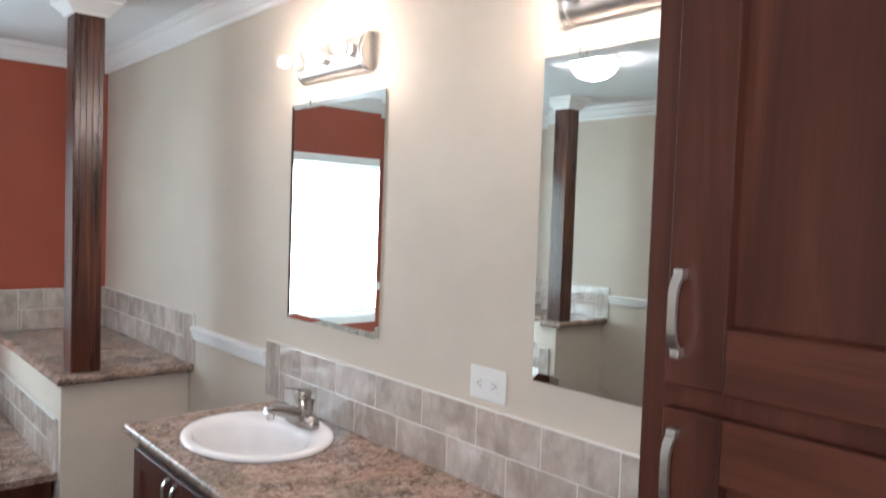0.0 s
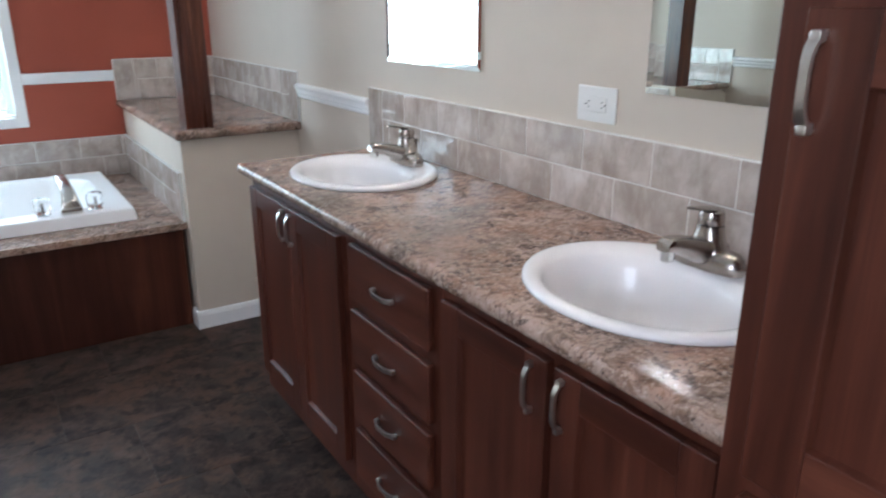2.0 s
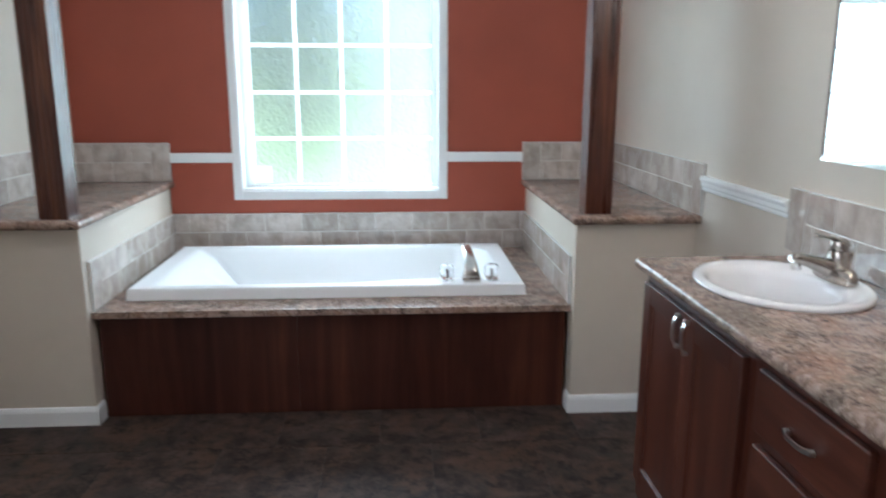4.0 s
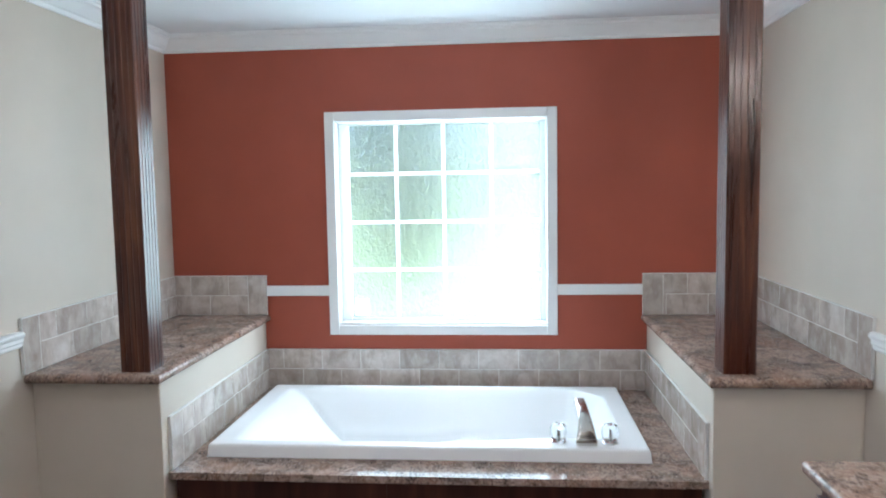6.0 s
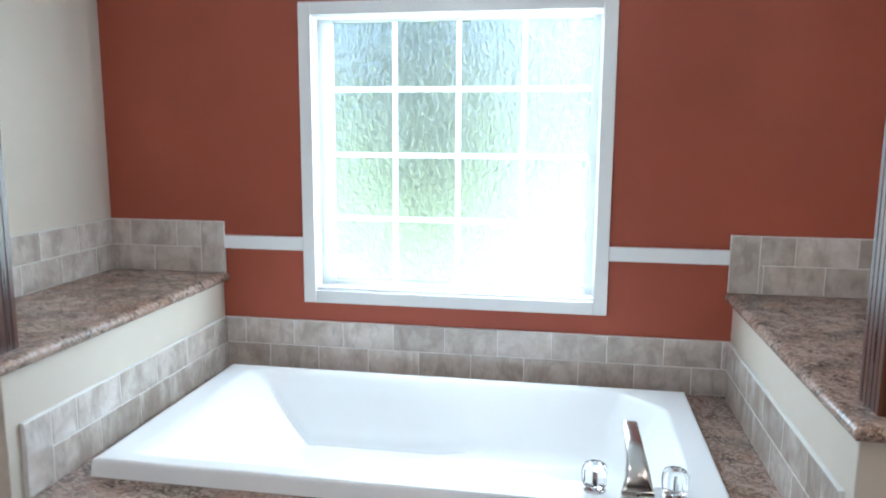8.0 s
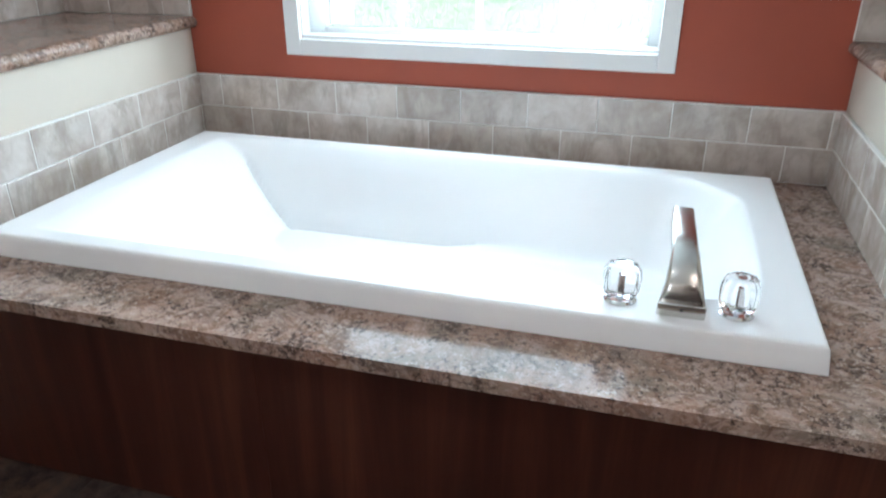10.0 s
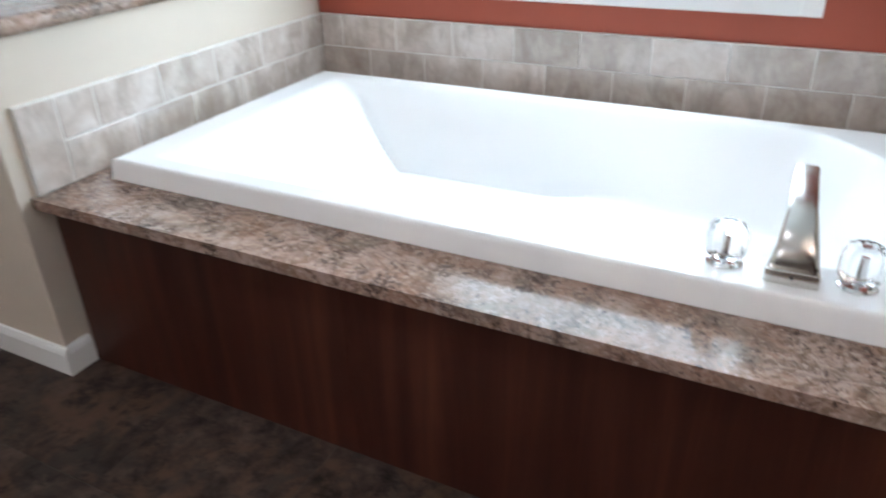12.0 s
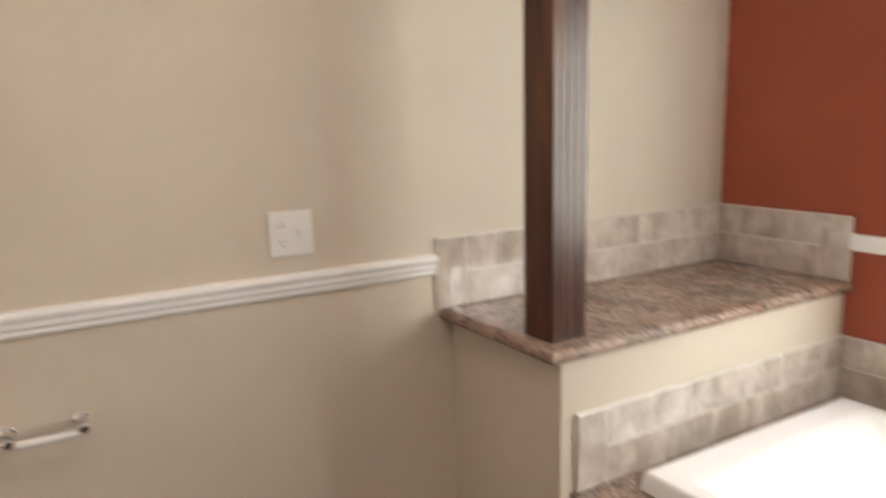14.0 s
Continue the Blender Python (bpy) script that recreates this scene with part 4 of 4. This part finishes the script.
def broad_tree(x, y, height, spread, leaves, seed, material, label):
    rnd = random.Random(seed)
    z0 = -0.75
    ob = thing("tree", (x, y, z0), label, "tree", "garden trees")
    bm = bmesh.new()
    top = z0 + height * 0.75
    g = height / 6
    rings = [(0.16 * g, z0 - 0.05), (0.11 * g, z0 + 0.3), (0.08 * g, z0 + height * 0.35), (0.02 * g, top)]
    loft(bm, [[(x + r * math.cos(a) + 0.04 * (z - z0) * math.sin(seed), y + r * math.sin(a), z) for a in (math.tau * i / 9 for i in range(9))] for r, z in rings])
    tips = []
    for k in range(14):
        a, f = rnd.uniform(0, math.tau), rnd.uniform(0.22, 0.72)
        base = Vector((x + 0.04 * height * f * math.sin(seed), y, z0 + height * f))
        ln = spread * rnd.uniform(0.5, 1.0) * (1.15 - f * 0.7)
        tip = base + Vector((math.cos(a) * ln, math.sin(a) * ln, ln * rnd.uniform(0.25, 0.8)))
        tips.append((base, tip))
        d = (tip - base).normalized()
        u = d.orthogonal().normalized()
        v = d.cross(u)
        loft(bm, [[p + (u * math.cos(t) + v * math.sin(t)) * r for t in (math.tau * i / 5 for i in range(5))] for p, r in ((base, 0.035), (tip, 0.008))])
    part("trunk", bm, BARK, ob)
    bm = bmesh.new()
    clumps = [base.lerp(tip, rnd.uniform(0.35, 1.05)) for base, tip in tips for _ in range(4)] + [Vector((x + rnd.gauss(0, spread * 0.25), y + rnd.gauss(0, spread * 0.25), z0 + height * rnd.uniform(0.6, 1.0))) for _ in range(14)]
    for _ in range(leaves):
        c = rnd.choice(clumps)
        p = c + Vector((rnd.gauss(0, 1), rnd.gauss(0, 1), rnd.gauss(0, 0.8))) * spread * 0.16
        u = Vector((rnd.gauss(0, 1), rnd.gauss(0, 1), rnd.gauss(0, 0.6))).normalized()
        v = u.orthogonal().normalized()
        s = rnd.uniform(0.05, 0.12)
        bm.faces.new([bm.verts.new(q) for q in (p - u * s, p + v * s * 0.5, p + u * s, p - v * s * 0.5)])
    part("crown", bm, material, ob)
    return ob


def ornamental_tree(x, y, z_low, z_top, radius, leaves, seed, label):
    """A slim trunk with fine limbs and a loose egg-shaped crown of small leaves with gaps."""
    rnd = random.Random(seed)
    z0 = -0.75
    ob = thing("tree", (x, y, z0), label, "tree", "garden trees")
    bm = loft(bmesh.new(), [[(x + r * math.cos(a), y + r * math.sin(a), z) for a in (math.tau * i / 9 for i in range(9))] for r, z in ((0.05, z0 - 0.05), (0.035, z0 + 0.3), (0.025, z_low), (0.006, z_top - 0.2))])
    for _ in range(22):
        a, f = rnd.uniform(0, math.tau), rnd.uniform(0.0, 0.7)
        base = Vector((x, y, z_low + (z_top - z_low) * f))
        tip = base + Vector((math.cos(a), math.sin(a), rnd.uniform(0.3, 0.9))) * radius * rnd.uniform(0.5, 0.9)
        d = (tip - base).normalized()
        u = d.orthogonal().normalized()
        w = d.cross(u)
        loft(bm, [[q + (u * math.cos(t) + w * math.sin(t)) * r for t in (math.tau * i / 5 for i in range(5))] for q, r in ((base, 0.010), (tip, 0.003))])
    part("trunk", bm, BARK, ob)
    bm = bmesh.new()
    mid, half, made = (z_low + z_top) / 2, (z_top - z_low) / 2, 0
    while made < leaves:
        d = Vector((rnd.gauss(0, 1), rnd.gauss(0, 1), rnd.gauss(0, 1))).normalized() * rnd.random() ** 0.42
        q = Vector((x + d.x * radius, y + d.y * radius, mid + d.z * half))
        if noise.noise(q * 4.5) < -0.12 + 0.25 * d.length ** 3 - 0.2:
            continue
        u = Vector((rnd.gauss(0, 1), rnd.gauss(0, 1), rnd.gauss(0, 0.6))).normalized()
        v = u.orthogonal().normalized()
        sz = rnd.uniform(0.018, 0.042)
        bm.faces.new([bm.verts.new(c) for c in (q - u * sz, q + v * sz * 0.5, q + u * sz, q - v * sz * 0.5)])
        made += 1
    part("crown", bm, LEAF, ob)
    return ob


ornamental_tree(-0.72, 6.35, 0.62, 2.75, 0.50, 9000, 3, "slim grey-green garden tree close to the window")
broad_tree(-3.6, 15.0, 5.5, 1.8, 3000, 8, LEAF, "grey-green leafy garden tree farther off on the lawn")


# ---- tiles: single pieces on pale grout ----
TILE_MESH = {}


def tile_mesh(w, h):
    key = (round(w, 3), round(h, 3))
    if key not in TILE_MESH:
        w, h = key
        rings = [[(sx * (w / 2 - i), -t, sz * (h / 2 - i)) for sx, sz in ((-1, -1), (1, -1), (1, 1), (-1, 1))] for i, t in ((0, 0), (0, 0.0068), (0.0006, 0.0082), (0.002, 0.0088))]
        TILE_MESH[key] = finish(loft(bmesh.new(), rings, False, True), "tile", TILE)
    return TILE_MESH[key]


TURN = {"-y": 0, "-x": -90, "+x": 90}


def place_tile(parent, facing, at, u0, u1, z0, z1, gap=0.0024):
    if u1 - u0 < 0.012:
        return
    u, z = (u0 + u1) / 2, (z0 + z1) / 2
    ob = new("tile", tile_mesh(u1 - u0 - gap, z1 - z0 - gap))
    jitter = random.uniform(-0.0004, 0.0004)
    x, y = (u, at + jitter) if facing == "-y" else (at + jitter, u)
    ob.matrix_basis = pose(x, y, z, random.uniform(-0.12, 0.12), 0, TURN[facing] + random.uniform(-0.12, 0.12))
    ob.parent = parent
    ob.matrix_parent_inverse = world_of(parent).inverted()


def tile_run(parent, facing, face, u0, u1, z0, row, joint, pitch=0.2075, end=""):
    """Two rows in running bond on a wall face, with an upright tile where the run ends."""
    d = {"-y": (0, -1), "-x": (-1, 0), "+x": (1, 0)}[facing]
    at = face + (d[0] + d[1]) * 0.004
    lo, hi = u0, u1
    if facing == "-y":
        bed = boxed(u0, u1, face - 0.0117, face - 0.0003, z0, z0 + 2 * row + 0.0015, bev=0.001)
    else:
        a, b = sorted((face + d[0] * 0.0117, face + d[0] * 0.0003))
        bed = boxed(a, b, u0, u1, z0, z0 + 2 * row + 0.0015, bev=0.001)
    part("grout", bed, GROUT, parent)
    if end == "lo":
        place_tile(parent, facing, at, u0, u0 + 0.1015, z0, z0 + 2 * row)
        lo = u0 + 0.1015
    elif end == "hi":
        place_tile(parent, facing, at, u1 - 0.1015, u1, z0, z0 + 2 * row)
        hi = u1 - 0.1015
    for r, shift in ((1, 0.0), (0, pitch / 2)):
        first = joint + shift - pitch * math.ceil((joint + shift - lo) / pitch)
        cuts = [lo] + [first + pitch * k for k in range(40) if lo + 0.012 < first + pitch * k < hi - 0.012] + [hi]
        for a, b in zip(cuts, cuts[1:]):
            place_tile(parent, facing, at, a, b, z0 + r * row, z0 + (r + 1) * row)


surround = thing("tub_tile_surround", (-0.21, YB, DECK), "two rows of grey-brown stone-look tile round the tub", "tile surround")
tile_run(surround, "-y", YB, PXL + 0.009, PXR - 0.009, DECK + 0.001, 0.1042, 0.549)
tile_run(surround, "+x", PXL, 3.213, YB - 0.0005, DECK + 0.001, 0.1042, 3.42, end="lo")
tile_run(surround, "-x", PXR, 3.213, YB - 0.0005, DECK + 0.001, 0.1042, 3.42, end="lo")
left = thing("ledge_backsplash", (XL, 3.74, CAP), "two rows of grey-brown stone-look tile above the ledge", "backsplash", "ledge backsplashes")
tile_run(left, "+x", XL, 3.110, YB - 0.0005, CAP + 0.0005, 0.1045, 3.315, end="lo")
tile_run(left, "-y", YB, XL + 0.009, -1.192, CAP + 0.0005, 0.1045, -1.606, end="hi")
right = thing("ledge_backsplash", (XR, 3.74, CAP), "two rows of grey-brown stone-look tile above the ledge", "backsplash", "ledge backsplashes")
tile_run(right, "-x", XR, 3.113, YB - 0.0005, CAP + 0.0005, 0.1045, 3.315, end="lo")
tile_run(right, "-y", YB, 0.762, XR - 0.009, CAP + 0.0005, 0.1045, 1.190, end="lo")
splash = thing("vanity_backsplash", (XR, 1.5, CT), "two rows of grey-brown stone-look tile behind the vanity", "backsplash")
tile_run(splash, "-x", XR, LY1 + 0.001, 2.453, CT + 0.0005, 0.0970, 1.994, 0.2093, end="hi")

# ---- floor tiles ----
FLOOR_MESH = {}
S = 0.405
for k in range(-9, 4):
    y0, y1 = 2.105 + S * k, 2.105 + S * (k + 1)
    y0, y1 = max(y0, YF), min(y1, 3.262)
    if y1 - y0 < 0.02:
        continue
    shift = 0.375 if k % 2 == 0 else 0.577
    for j in range(-7, 5):
        x0, x1 = max(shift + S * j, XL), min(shift + S * (j + 1), XR)
        if x1 - x0 < 0.02:
            continue
        w, h = round(x1 - x0 - 0.0012, 4), round(y1 - y0 - 0.0012, 4)
        if (w, h) not in FLOOR_MESH:
            rings = [[(sx * (w / 2 - i), sy * (h / 2 - i), z) for sx, sy in ((-1, -1), (1, -1), (1, 1), (-1, 1))] for i, z in ((0, -0.0014), (0, -0.0005), (0.0012, 0.0))]
            FLOOR_MESH[(w, h)] = finish(loft(bmesh.new(), rings, False, True), "tile", SLATE)
        t = new("tile", FLOOR_MESH[(w, h)])
        t.location = ((x0 + x1) / 2, (y0 + y1) / 2, 0)
        t.parent = floor
